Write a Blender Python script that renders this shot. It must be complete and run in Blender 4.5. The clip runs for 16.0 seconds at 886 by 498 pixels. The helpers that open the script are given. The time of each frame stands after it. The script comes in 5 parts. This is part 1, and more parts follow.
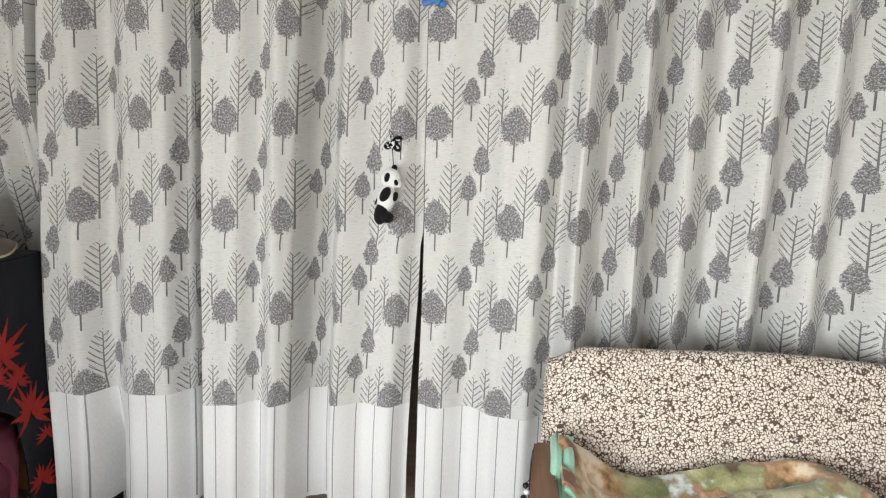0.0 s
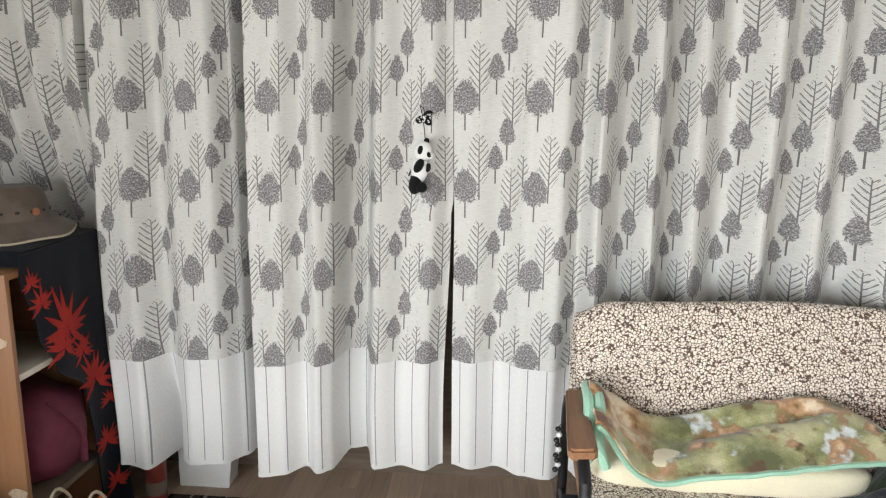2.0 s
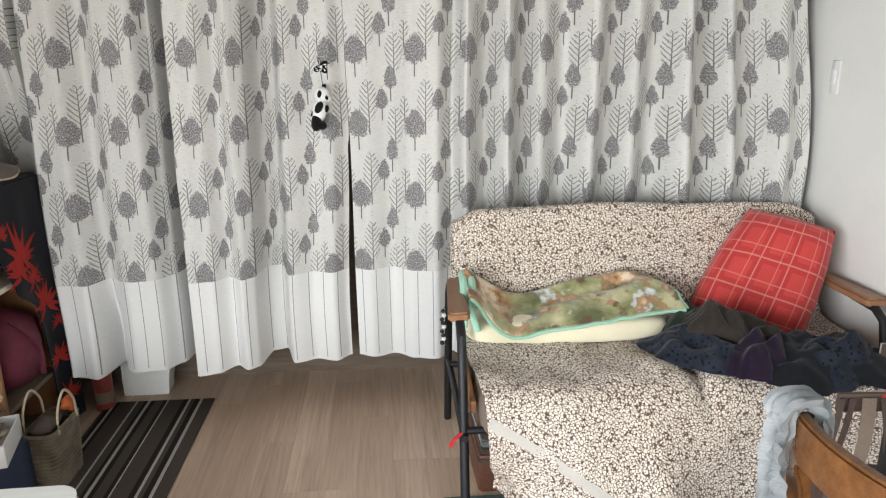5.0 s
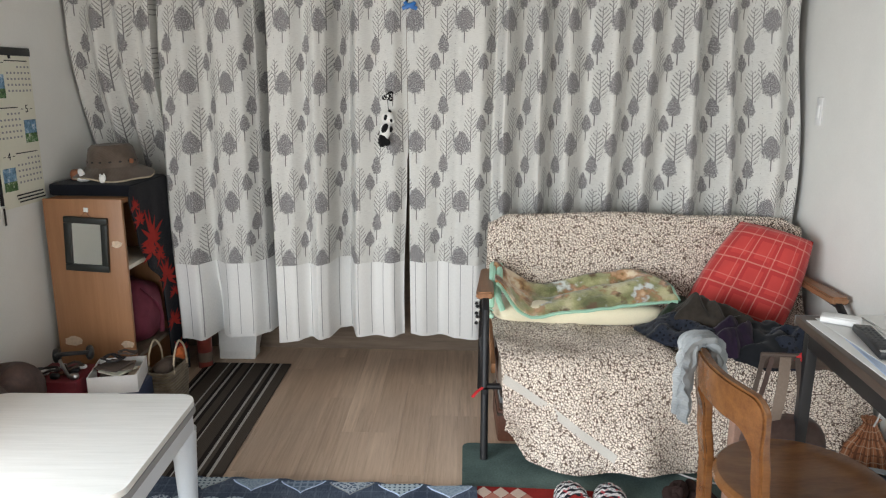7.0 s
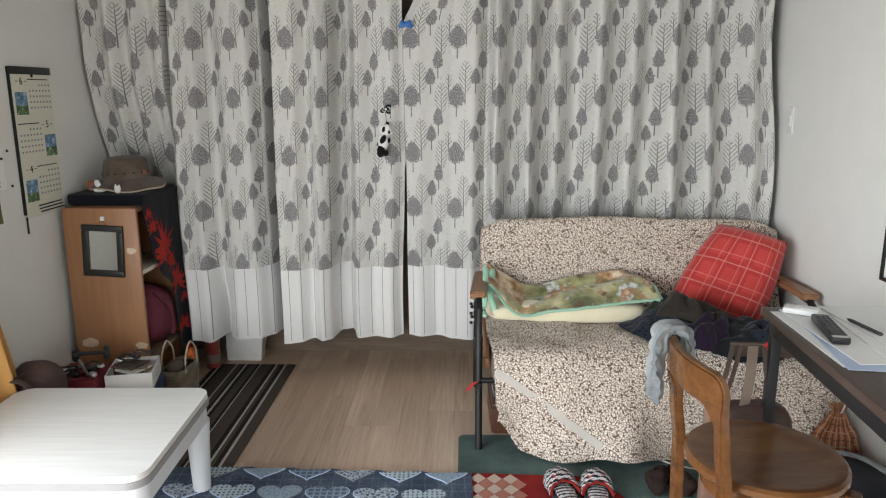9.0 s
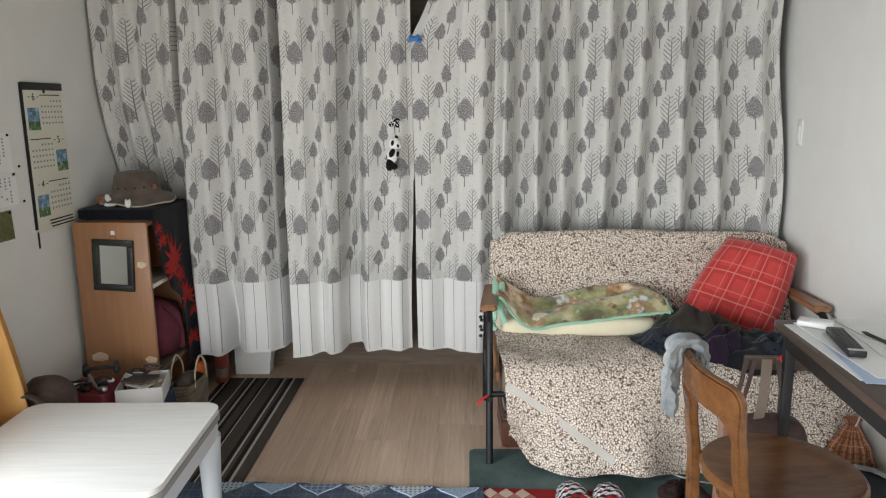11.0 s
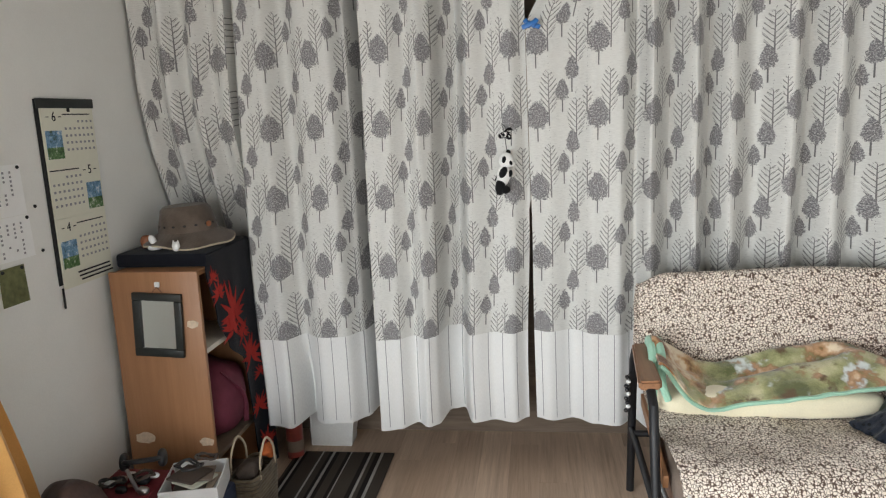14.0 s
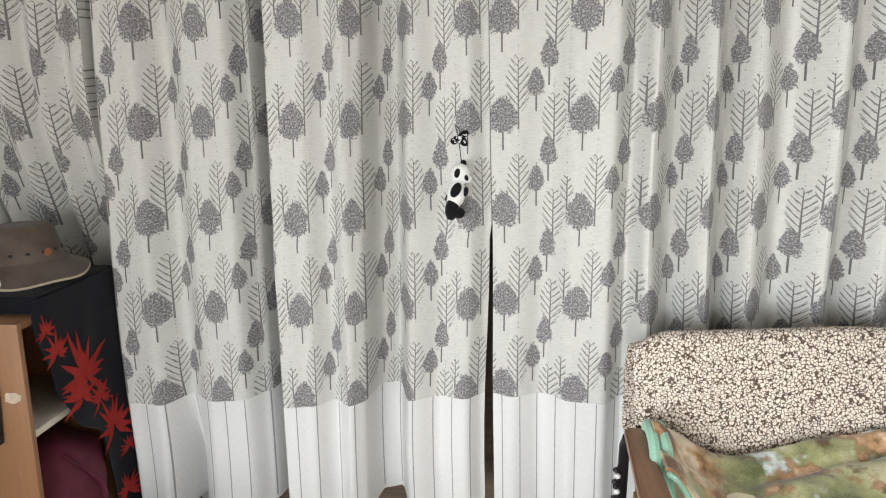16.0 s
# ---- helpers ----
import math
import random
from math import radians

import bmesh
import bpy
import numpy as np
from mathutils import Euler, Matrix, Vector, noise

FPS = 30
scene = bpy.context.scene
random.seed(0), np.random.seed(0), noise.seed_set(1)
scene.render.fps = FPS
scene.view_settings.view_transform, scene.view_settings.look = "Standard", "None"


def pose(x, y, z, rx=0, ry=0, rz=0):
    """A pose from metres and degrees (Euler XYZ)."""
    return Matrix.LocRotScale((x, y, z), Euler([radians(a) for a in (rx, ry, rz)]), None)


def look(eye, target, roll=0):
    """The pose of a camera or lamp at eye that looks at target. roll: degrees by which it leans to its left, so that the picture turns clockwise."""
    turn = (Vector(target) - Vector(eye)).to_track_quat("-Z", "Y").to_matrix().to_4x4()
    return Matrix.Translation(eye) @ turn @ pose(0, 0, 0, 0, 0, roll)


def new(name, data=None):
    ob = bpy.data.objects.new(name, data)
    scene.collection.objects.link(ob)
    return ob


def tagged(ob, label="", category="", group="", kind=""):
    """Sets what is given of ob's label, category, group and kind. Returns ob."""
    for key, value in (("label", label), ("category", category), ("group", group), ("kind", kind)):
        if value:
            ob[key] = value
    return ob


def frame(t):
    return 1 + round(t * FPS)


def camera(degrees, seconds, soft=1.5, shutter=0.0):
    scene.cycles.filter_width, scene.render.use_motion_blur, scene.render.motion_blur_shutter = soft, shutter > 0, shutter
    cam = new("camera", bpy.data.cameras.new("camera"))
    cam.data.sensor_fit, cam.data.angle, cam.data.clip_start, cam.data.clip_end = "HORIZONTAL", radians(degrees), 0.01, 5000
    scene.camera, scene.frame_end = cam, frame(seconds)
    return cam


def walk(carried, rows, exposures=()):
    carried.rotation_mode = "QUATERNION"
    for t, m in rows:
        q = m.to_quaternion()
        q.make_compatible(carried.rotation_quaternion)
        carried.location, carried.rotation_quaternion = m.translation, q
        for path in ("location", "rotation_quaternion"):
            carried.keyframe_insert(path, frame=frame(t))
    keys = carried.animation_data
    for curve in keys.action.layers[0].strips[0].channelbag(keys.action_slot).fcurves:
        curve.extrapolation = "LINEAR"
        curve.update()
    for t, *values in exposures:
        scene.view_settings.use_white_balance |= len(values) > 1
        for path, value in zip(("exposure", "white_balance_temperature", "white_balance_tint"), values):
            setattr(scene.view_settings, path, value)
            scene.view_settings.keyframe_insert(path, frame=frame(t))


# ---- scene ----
# ---------------------------------------------------------------- camera and walk
cam = camera(63.6, 16.0, soft=1.2)
PATH = [
    (0, (0.146, 0.149, 1.277), (-0.016, 2.117, 0.964), 2.5),
    (0.5, (0.128, 0.13, 1.28), (-0.048, 2.098, 0.97), 2.5),
    (1, (0.106, 0.1, 1.292), (-0.082, 2.065, 0.968), 2.1),
    (1.5, (0.085, 0.059, 1.283), (-0.113, 2.019, 0.939), 1.5),
    (2, (0.062, 0.002, 1.292), (-0.089, 1.956, 0.892), 0.8),
    (2.5, (0.057, -0.037, 1.29), (0.003, 1.911, 0.839), 0.5),
    (3, (0.003, -0.061, 1.286), (0.088, 1.874, 0.791), 1.1),
    (3.5, (-0.058, -0.117, 1.277), (0.126, 1.802, 0.745), 1.1),
    (4, (-0.035, -0.194, 1.291), (0.19, 1.717, 0.745), 0.4),
    (4.2, (0.009, -0.239, 1.289), (0.228, 1.672, 0.74), 0.1),
    (6.3, (0.116, -0.918, 1.32), (0.111, 1.023, 0.839), 0.4),
    (6.5, (0.158, -0.958, 1.315), (0.131, 0.984, 0.839), 0.4),
    (7, (0.179, -1.05, 1.32), (0.12, 0.895, 0.859), 0.4),
    (7.5, (0.128, -1.169, 1.321), (0.071, 0.778, 0.869), 0.3),
    (8, (0.15, -1.231, 1.325), (0.111, 0.717, 0.873), 0.2),
    (8.5, (0.2, -1.225, 1.322), (0.161, 0.725, 0.879), 0.0),
    (9, (0.2, -1.223, 1.329), (0.142, 0.729, 0.898), -0.1),
    (11.5, (0.15, -1.222, 1.334), (0.077, 0.738, 0.941), -0.5),
    (12, (0.127, -1.162, 1.326), (0.021, 0.796, 0.937), -0.4),
    (12.5, (0.157, -1.019, 1.337), (-0.005, 0.938, 0.955), -0.6),
    (13, (0.13, -0.876, 1.331), (-0.063, 1.081, 0.967), -1.2),
    (13.5, (0.011, -0.697, 1.352), (-0.205, 1.257, 0.986), -1.9),
    (14, (-0.04, -0.51, 1.327), (-0.309, 1.437, 0.957), -2.5),
    (14.5, (-0.02, -0.302, 1.359), (-0.308, 1.643, 0.994), -2.9),
    (15, (-0.005, -0.155, 1.35), (-0.254, 1.796, 0.986), -2.7),
    (15.5, (-0.073, 0.016, 1.348), (-0.237, 1.975, 0.978), -1.6),
    (16, (-0.057, 0.138, 1.34), (-0.206, 2.092, 0.942), -0.8),
]
EXPOSURES = [(0, 0), (4.2, 0.0), (6.5, -0.25), (8, -0.40), (9.2, -0.43), (11.5, -0.45), (12.5, -0.53), (13.2, -0.51), (14, -0.29), (14.5, -0.24), (15, -0.08), (16, 0)]
walk(cam, [(t, look(eye, target, roll)) for t, eye, target, roll in PATH], EXPOSURES)

# ---------------------------------------------------------------- world and light
world = bpy.data.worlds.new("world")
scene.world = world
world.use_nodes = True
sky = world.node_tree.nodes.new("ShaderNodeTexSky")
sky.sky_type = "NISHITA"
sky.sun_disc = False
sky.sun_elevation, sky.sun_rotation = radians(40), radians(200)
background = world.node_tree.nodes["Background"]
background.inputs["Strength"].default_value = 0.1
world.node_tree.links.new(sky.outputs["Color"], background.inputs["Color"])


def window_light(name, eye, target, width, height, watts, colour):
    data = bpy.data.lights.new(name, "AREA")
    data.shape, data.size, data.size_y = "RECTANGLE", width, height
    data.energy, data.color = watts, colour
    ob = new(name, data)
    ob.matrix_world = look(eye, target)
    return ob


# daylight in the two window openings: behind the camera, and in the west wall
window_light("south_window_light", (-0.2, -2.88, 0.88), (-0.1, 0, -0.75), 2.3, 1.35, 66, (0.95, 0.985, 1.0))
window_light("west_window_light", (-1.52, -0.85, 0.88), (0, -0.3, 0.0), 2.3, 1.15, 128, (0.915, 0.97, 1.0))


# ---------------------------------------------------------------- materials
class Val:
    """A number in a node tree; arithmetic on it adds math nodes."""

    def __init__(self, tree, socket):
        self.tree, self.socket = tree, socket

    def op(self, kind, *others):
        node = self.tree.nodes.new("ShaderNodeMath")
        node.operation = kind
        for slot, v in zip(node.inputs, (self, *others)):
            if isinstance(v, Val):
                self.tree.links.new(v.socket, slot)
            else:
                slot.default_value = v
        return Val(self.tree, node.outputs[0])

    def __add__(self, o): return self.op("ADD", o)
    def __sub__(self, o): return self.op("SUBTRACT", o)
    def __mul__(self, o): return self.op("MULTIPLY", o)
    def __truediv__(self, o): return self.op("DIVIDE", o)
    def __lt__(self, o): return self.op("LESS_THAN", o)
    def __gt__(self, o): return self.op("GREATER_THAN", o)
    def absolute(self): return self.op("ABSOLUTE")
    def fract(self): return self.op("FRACT")
    def most(self, o): return self.op("MAXIMUM", o)
    def least(self, o): return self.op("MINIMUM", o)
    def wrapped(self, half): return self.op("WRAP", half, -half)
    def root(self): return self.op("MAXIMUM", 0.0).op("SQRT")


class Shade:
    """A material with a Principled shader and short ways to add nodes."""

    def __init__(self, name, rough=0.7, metal=0.0, spec=0.4, sheen=0.0):
        self.mat = bpy.data.materials.new(name)
        self.mat.use_nodes = True
        self.tree = self.mat.node_tree
        self.bsdf = self.tree.nodes["Principled BSDF"]
        self.bsdf.inputs["Roughness"].default_value = rough
        self.bsdf.inputs["Metallic"].default_value = metal
        self.bsdf.inputs["Specular IOR Level"].default_value = spec
        if sheen:
            self.bsdf.inputs["Sheen Weight"].default_value = sheen

    def node(self, kind, **props):
        n = self.tree.nodes.new(kind)
        if "operation" in props:
            n.operation = props["operation"]
        return n

    def link(self, a, b):
        self.tree.links.new(a.socket if isinstance(a, Val) else a, b)

    def coords(self, kind="Object", scale=(1, 1, 1), turn=(0, 0, 0)):
        n = self.node("ShaderNodeTexCoord")
        m = self.node("ShaderNodeMapping")
        m.inputs["Scale"].default_value = scale
        m.inputs["Rotation"].default_value = [radians(a) for a in turn]
        self.link(n.outputs[kind], m.inputs["Vector"])
        return m.outputs["Vector"]

    def xyz(self, vector):
        n = self.node("ShaderNodeSeparateXYZ")
        self.link(vector, n.inputs[0])
        return [Val(self.tree, o) for o in n.outputs]

    def noise(self, vector, scale, detail=3.0, rough=0.55):
        n = self.node("ShaderNodeTexNoise")
        n.inputs["Scale"].default_value, n.inputs["Detail"].default_value = scale, detail
        n.inputs["Roughness"].default_value = rough
        self.link(vector, n.inputs["Vector"])
        return Val(self.tree, n.outputs["Fac"])

    def voronoi(self, vector, scale, feature="F1", out="Distance", randomness=1.0):
        n = self.node("ShaderNodeTexVoronoi")
        n.feature = feature
        n.inputs["Scale"].default_value, n.inputs["Randomness"].default_value = scale, randomness
        self.link(vector, n.inputs["Vector"])
        return Val(self.tree, n.outputs[out])

    def ramp(self, fac, stops):
        n = self.node("ShaderNodeValToRGB")
        while len(n.color_ramp.elements) < len(stops):
            n.color_ramp.elements.new(0.5)
        for e, (p, c) in zip(n.color_ramp.elements, stops):
            e.position, e.color = p, (*c, 1)
        self.link(fac, n.inputs["Fac"])
        return n.outputs["Color"]

    def mix(self, fac, a, b):
        n = self.node("ShaderNodeMix")
        n.data_type = "RGBA"
        slots = [i for i in n.inputs if i.type == "RGBA"]
        for v, slot in ((fac, n.inputs["Factor"]), (a, slots[0]), (b, slots[1])):
            if isinstance(v, tuple):
                slot.default_value = (*v, 1)
            elif isinstance(v, (int, float)):
                slot.default_value = v
            else:
                self.link(v, slot)
        return [o for o in n.outputs if o.type == "RGBA"][0]

    def vary(self):
        n = self.node("ShaderNodeObjectInfo")
        return Val(self.tree, n.outputs["Random"])

    def colour(self, c):
        if isinstance(c, tuple):
            self.bsdf.inputs["Base Color"].default_value = (*c, 1)
        else:
            self.link(c, self.bsdf.inputs["Base Color"])
        return self

    def bump(self, height, strength=0.3, distance=0.002):
        n = self.node("ShaderNodeBump")
        n.inputs["Strength"].default_value, n.inputs["Distance"].default_value = strength, distance
        self.link(height, n.inputs["Height"])
        self.link(n.outputs["Normal"], self.bsdf.inputs["Normal"])
        return self


def scaled(c, k):
    return tuple(min(1.0, v * k) for v in c)


def plain(name, c, rough=0.6, metal=0.0, spec=0.4, grain=60.0, spread=0.18, lift=0.15, sheen=0.0):
    """A surface with cloudy variation at two scales and fine relief."""
    s = Shade(name, rough, metal, spec, sheen)
    v = s.coords()
    big, fine = s.noise(v, 7.0, 4), s.noise(v, grain, 3)
    s.colour(s.ramp(big * 0.55 + fine * 0.45, [(0.3, scaled(c, 1 - spread)), (0.7, scaled(c, 1 + spread))]))
    s.bump(fine, lift, 0.002)
    return s.mat


def woven(name, c, other, scale=420.0, rough=0.9, sheen=0.2):
    s = Shade(name, rough, 0, 0.2, sheen)
    v = s.coords()
    n = s.noise(v, 14, 5)
    x, y, z = s.xyz(v)
    weave = ((x + y * 0.6) * scale).op("SINE") * ((z + y * 0.4) * scale).op("SINE")
    s.colour(s.ramp(n, [(0.35, c), (0.65, other)]))
    s.bump(weave * 0.5 + n, 0.35, 0.0015)
    return s.mat


def timber(name, c, dark, along=(1, 14, 14), rough=0.42, scale=5.0, spec=0.4, vary=0.0):
    s = Shade(name, rough, 0, spec)
    v = s.coords("Object", along)
    n = s.noise(v, scale, 6, 0.6)
    fine = s.noise(v, scale * 9, 3)
    col = s.ramp(n * 0.75 + fine * 0.25, [(0.32, dark), (0.66, c)])
    if vary:
        r = s.vary()
        col = s.mix(r * vary, col, scaled(dark, 0.8))
    s.colour(col)
    s.bump(fine, 0.12, 0.001)
    return s.mat


def floor_boards():
    """Pale oak laminate: every board its own tone, long grain and a few darker streaks."""
    s = Shade("oak_laminate", 0.38, 0, 0.45)
    r = s.vary()
    comb = s.node("ShaderNodeCombineXYZ")
    s.link(r * 31.0, comb.inputs[0])
    s.link(r * 57.0, comb.inputs[1])
    grains = []
    for scale in ((7, 0.55, 7), (60, 2.2, 60), (210, 5, 210)):
        add = s.node("ShaderNodeVectorMath", operation="ADD")
        s.link(s.coords("Object", scale), add.inputs[0])
        s.link(comb.outputs[0], add.inputs[1])
        grains.append(s.noise(add.outputs[0], 1.6, 5, 0.62))
    col = s.ramp(grains[0] * 0.55 + grains[1] * 0.45, [(0.34, (0.40, 0.285, 0.20)), (0.50, (0.61, 0.455, 0.335)), (0.66, (0.78, 0.61, 0.465))])
    col = s.mix(r * 0.55, col, (0.44, 0.315, 0.225))
    col = s.mix((grains[2] > 0.60) * 0.22, col, (0.27, 0.18, 0.12))
    s.colour(col)
    s.bump(grains[1], 0.15, 0.001)
    return s.mat


def fair_isle():
    """Wavy knitted stripes in black and white with a few red tufts."""
    s = Shade("patterned_knit", 0.95, 0, 0.1, 0.2)
    v = s.coords("Object", (1, 1, 0.7))
    x, y, _ = s.xyz(v)
    n, f = s.noise(v, 45, 2), s.noise(v, 260, 3)
    stripe = ((y + (n - 0.5) * 0.010) / 0.0165).fract() < 0.46
    white = s.ramp(f, [(0.42, (0.16, 0.16, 0.18)), (0.5, (0.70, 0.69, 0.68))])
    col = s.mix(stripe, white, (0.011, 0.012, 0.018))
    s.colour(s.mix((s.noise(v, 70, 1) > 0.64) * 0.8, col, (0.42, 0.035, 0.05)))
    s.bump(s.voronoi(v, 190, "F1", "Distance", 0.2), 0.6, 0.003)
    return s.mat


TILE_W, TILE_H = 0.23, 0.2525


def tree_print():
    """Curtain cloth: pale linen with a grey repeat of leafy and bare trees. UV in metres, V up."""
    s = Shade("tree_print_cloth", 0.9, 0, 0.15, 0.15)
    uv = s.coords("UV")
    warp = s.noise(uv, 70, 2)
    u, v, _ = s.xyz(uv)
    leaf = s.noise(uv, 330, 3)
    wob = (warp - 0.5) * 0.020
    u2 = u + (leaf - 0.5) * 0.004

    def centre(cx, cy, uu=u):
        return (uu - cx).wrapped(TILE_W / 2), (v - cy).wrapped(TILE_H / 2)

    def crown(cx, cy, rx, ry, down):
        a, b = centre(cx, cy)
        # fuller below, narrower at the tip
        w = a / ((b * -0.26) + rx)
        h = b / ry
        d = (w * w + h * h) + (s.noise(uv, 150, 4, 0.75) - 0.5) * 2.1 + (warp - 0.5) * 1.1 + (h * 0.35 + 0.1) * (h > 0.0)
        body = (d < 1.0)
        trunk = (a.absolute() < 0.0024) * (b < 0.0) * (b > -(ry + down))
        return body, trunk

    def bare(cx, base, height, half):
        a, b = centre(cx, base + height / 2)
        b = b + height / 2
        t = b / height
        side = a.absolute() + wob
        trunk = (a.absolute() < ((t * -0.0016) + 0.0027)) * (t > 0.0) * (t < 0.97)
        # rounded outline of the crown
        reach = ((t - 0.22) * (t * -1.0 + 1.02)).root() * (half * 2.35)
        b = b + (warp - 0.5) * 0.022 + (leaf - 0.5) * 0.005
        phase = (b - side * 0.85 - side * side * 4.0) / 0.0200 + (a > 0.0) * 0.5
        limbs = (phase.fract() < 0.165) * (side < reach)
        twigs = (((b - side * 1.5 + side * side * 6.0) / 0.0185 + (a > 0.0) * 0.4).fract() < 0.14) * (side < reach) * (side > half * 0.22)
        return limbs.most(trunk), twigs

    # heights are from a leafy tree's middle
    bodies, trunks = [], []
    for c in ((0, 0, 0.041, 0.054, 0.046), (-0.094, 0.157, 0.023, 0.044, 0.045), (-0.131, 0.083, 0.023, 0.040, 0.042)):
        body, trunk = crown(*c)
        bodies.append(body)
        trunks.append(trunk)
    for c in ((0.046, -0.045, 0.188, 0.037), (-0.078, -0.118, 0.165, 0.035), (-0.040, -0.002, 0.09, 0.019)):
        limbs, twigs = bare(*c)
        trunks.append(limbs * 0.92)
        trunks.append(twigs * 0.80)
    fill = bodies[0].most(bodies[1]).most(bodies[2])
    lines = trunks[0]
    for t in trunks[1:]:
        lines = lines.most(t)
    # fine dashes of ground between the trees
    dash = s.noise(s.coords("UV", (55, 330, 1)), 1.0, 2)
    band = s.noise(uv, 9, 2)
    dashes = (dash > 0.57) * (band > 0.46) * 0.20
    slub = s.noise(s.coords("UV", (40, 700, 1)), 1.0, 3)
    ground = s.ramp(slub, [(0.3, (0.59, 0.585, 0.56)), (0.7, (0.71, 0.708, 0.682))])
    ground = s.mix(dashes, ground, (0.36, 0.35, 0.345))
    mosaic = s.ramp(s.noise(uv, 190, 3, 0.8), [(0.38, (0.130, 0.124, 0.130)), (0.51, (0.215, 0.207, 0.215)), (0.61, (0.52, 0.51, 0.50))])
    col = s.mix(lines, ground, (0.15, 0.145, 0.147))
    col = s.mix(fill, col, mosaic)
    s.colour(col)
    s.bump(slub, 0.2, 0.001)
    return s.mat


def pinstripe():
    s = Shade("pinstripe_cloth", 0.85, 0, 0.2, 0.1)
    uv = s.coords("UV")
    u, v, _ = s.xyz(uv)
    line = ((u / (TILE_W / 4)).fract() - 0.5).absolute() < 0.026
    fine = s.noise(s.coords("UV", (500, 60, 1)), 1.0, 2)
    ground = s.ramp(fine, [(0.3, (0.72, 0.718, 0.71)), (0.7, (0.80, 0.80, 0.79))])
    s.colour(s.mix(line, ground, (0.30, 0.295, 0.31)))
    s.bump(fine, 0.15, 0.001)
    return s.mat


def blossom():
    """Sofa throw: cream blossoms packed on dark brown."""
    s = Shade("blossom_print_cloth", 0.92, 0, 0.15, 0.1)
    v = s.coords("UV")
    wob = s.noise(v, 120, 2)
    add = s.node("ShaderNodeVectorMath", operation="ADD")
    sc = s.node("ShaderNodeVectorMath", operation="SCALE")
    n = s.node("ShaderNodeTexNoise")
    n.inputs["Scale"].default_value = 95
    s.link(v, n.inputs["Vector"])
    s.link(n.outputs["Color"], sc.inputs[0])
    sc.inputs["Scale"].default_value = 0.012
    s.link(v, add.inputs[0])
    s.link(sc.outputs[0], add.inputs[1])
    w = add.outputs[0]
    edge = s.voronoi(w, 122, "DISTANCE_TO_EDGE", "Distance", 0.9)
    heart = s.voronoi(w, 122, "F1", "Distance", 0.9)
    gap = s.noise(v, 60, 2)
    tone = s.voronoi(w, 122, "F1", "Color", 0.9)
    r, _, _ = s.xyz(tone.socket)
    petals = s.mix(r * 0.8, (0.89, 0.80, 0.705), (0.79, 0.69, 0.59))
    brown = s.mix(wob, (0.074, 0.047, 0.037), (0.168, 0.116, 0.093))
    mask = ((edge + (gap - 0.5) * 0.08) < 0.090).most((heart + (wob - 0.5) * 0.35) > 0.70)
    col = s.mix(mask, petals, brown)
    col = s.mix((heart < 0.11) * (r > 0.45) * 0.7, col, (0.40, 0.29, 0.21))
    s.colour(col)
    s.bump(edge * 1.5 + wob, 0.5, 0.003)
    return s.mat


def plaid():
    s = Shade("red_plaid_cloth", 0.9, 0, 0.2, 0.2)
    uv = s.coords("UV")
    u, v, _ = s.xyz(uv)
    n = s.noise(uv, 500, 2)
    broad = (((u / 0.105).fract() - 0.5).absolute() < 0.17).most(((v / 0.105).fract() - 0.5).absolute() < 0.17)
    thin = (((u / 0.105).fract() - 0.5).absolute() < 0.024).most((((v / 0.105).fract() - 0.5).absolute() < 0.024))
    thin2 = (((u / 0.105 + 0.33).fract() - 0.5).absolute() < 0.018).most((((v / 0.105 + 0.33).fract() - 0.5).absolute() < 0.018))
    cloud = s.noise(uv, 12, 3)
    col = s.mix(broad * 0.55, s.mix(cloud, (0.50, 0.050, 0.048), (0.62, 0.075, 0.065)), (0.42, 0.030, 0.034))
    col = s.mix(thin2 * 0.35, col, (0.72, 0.34, 0.28))
    col = s.mix(thin * (n * 0.45 + 0.10), col, (0.80, 0.50, 0.40))
    s.colour(col)
    s.bump(n, 0.3, 0.001)
    return s.mat


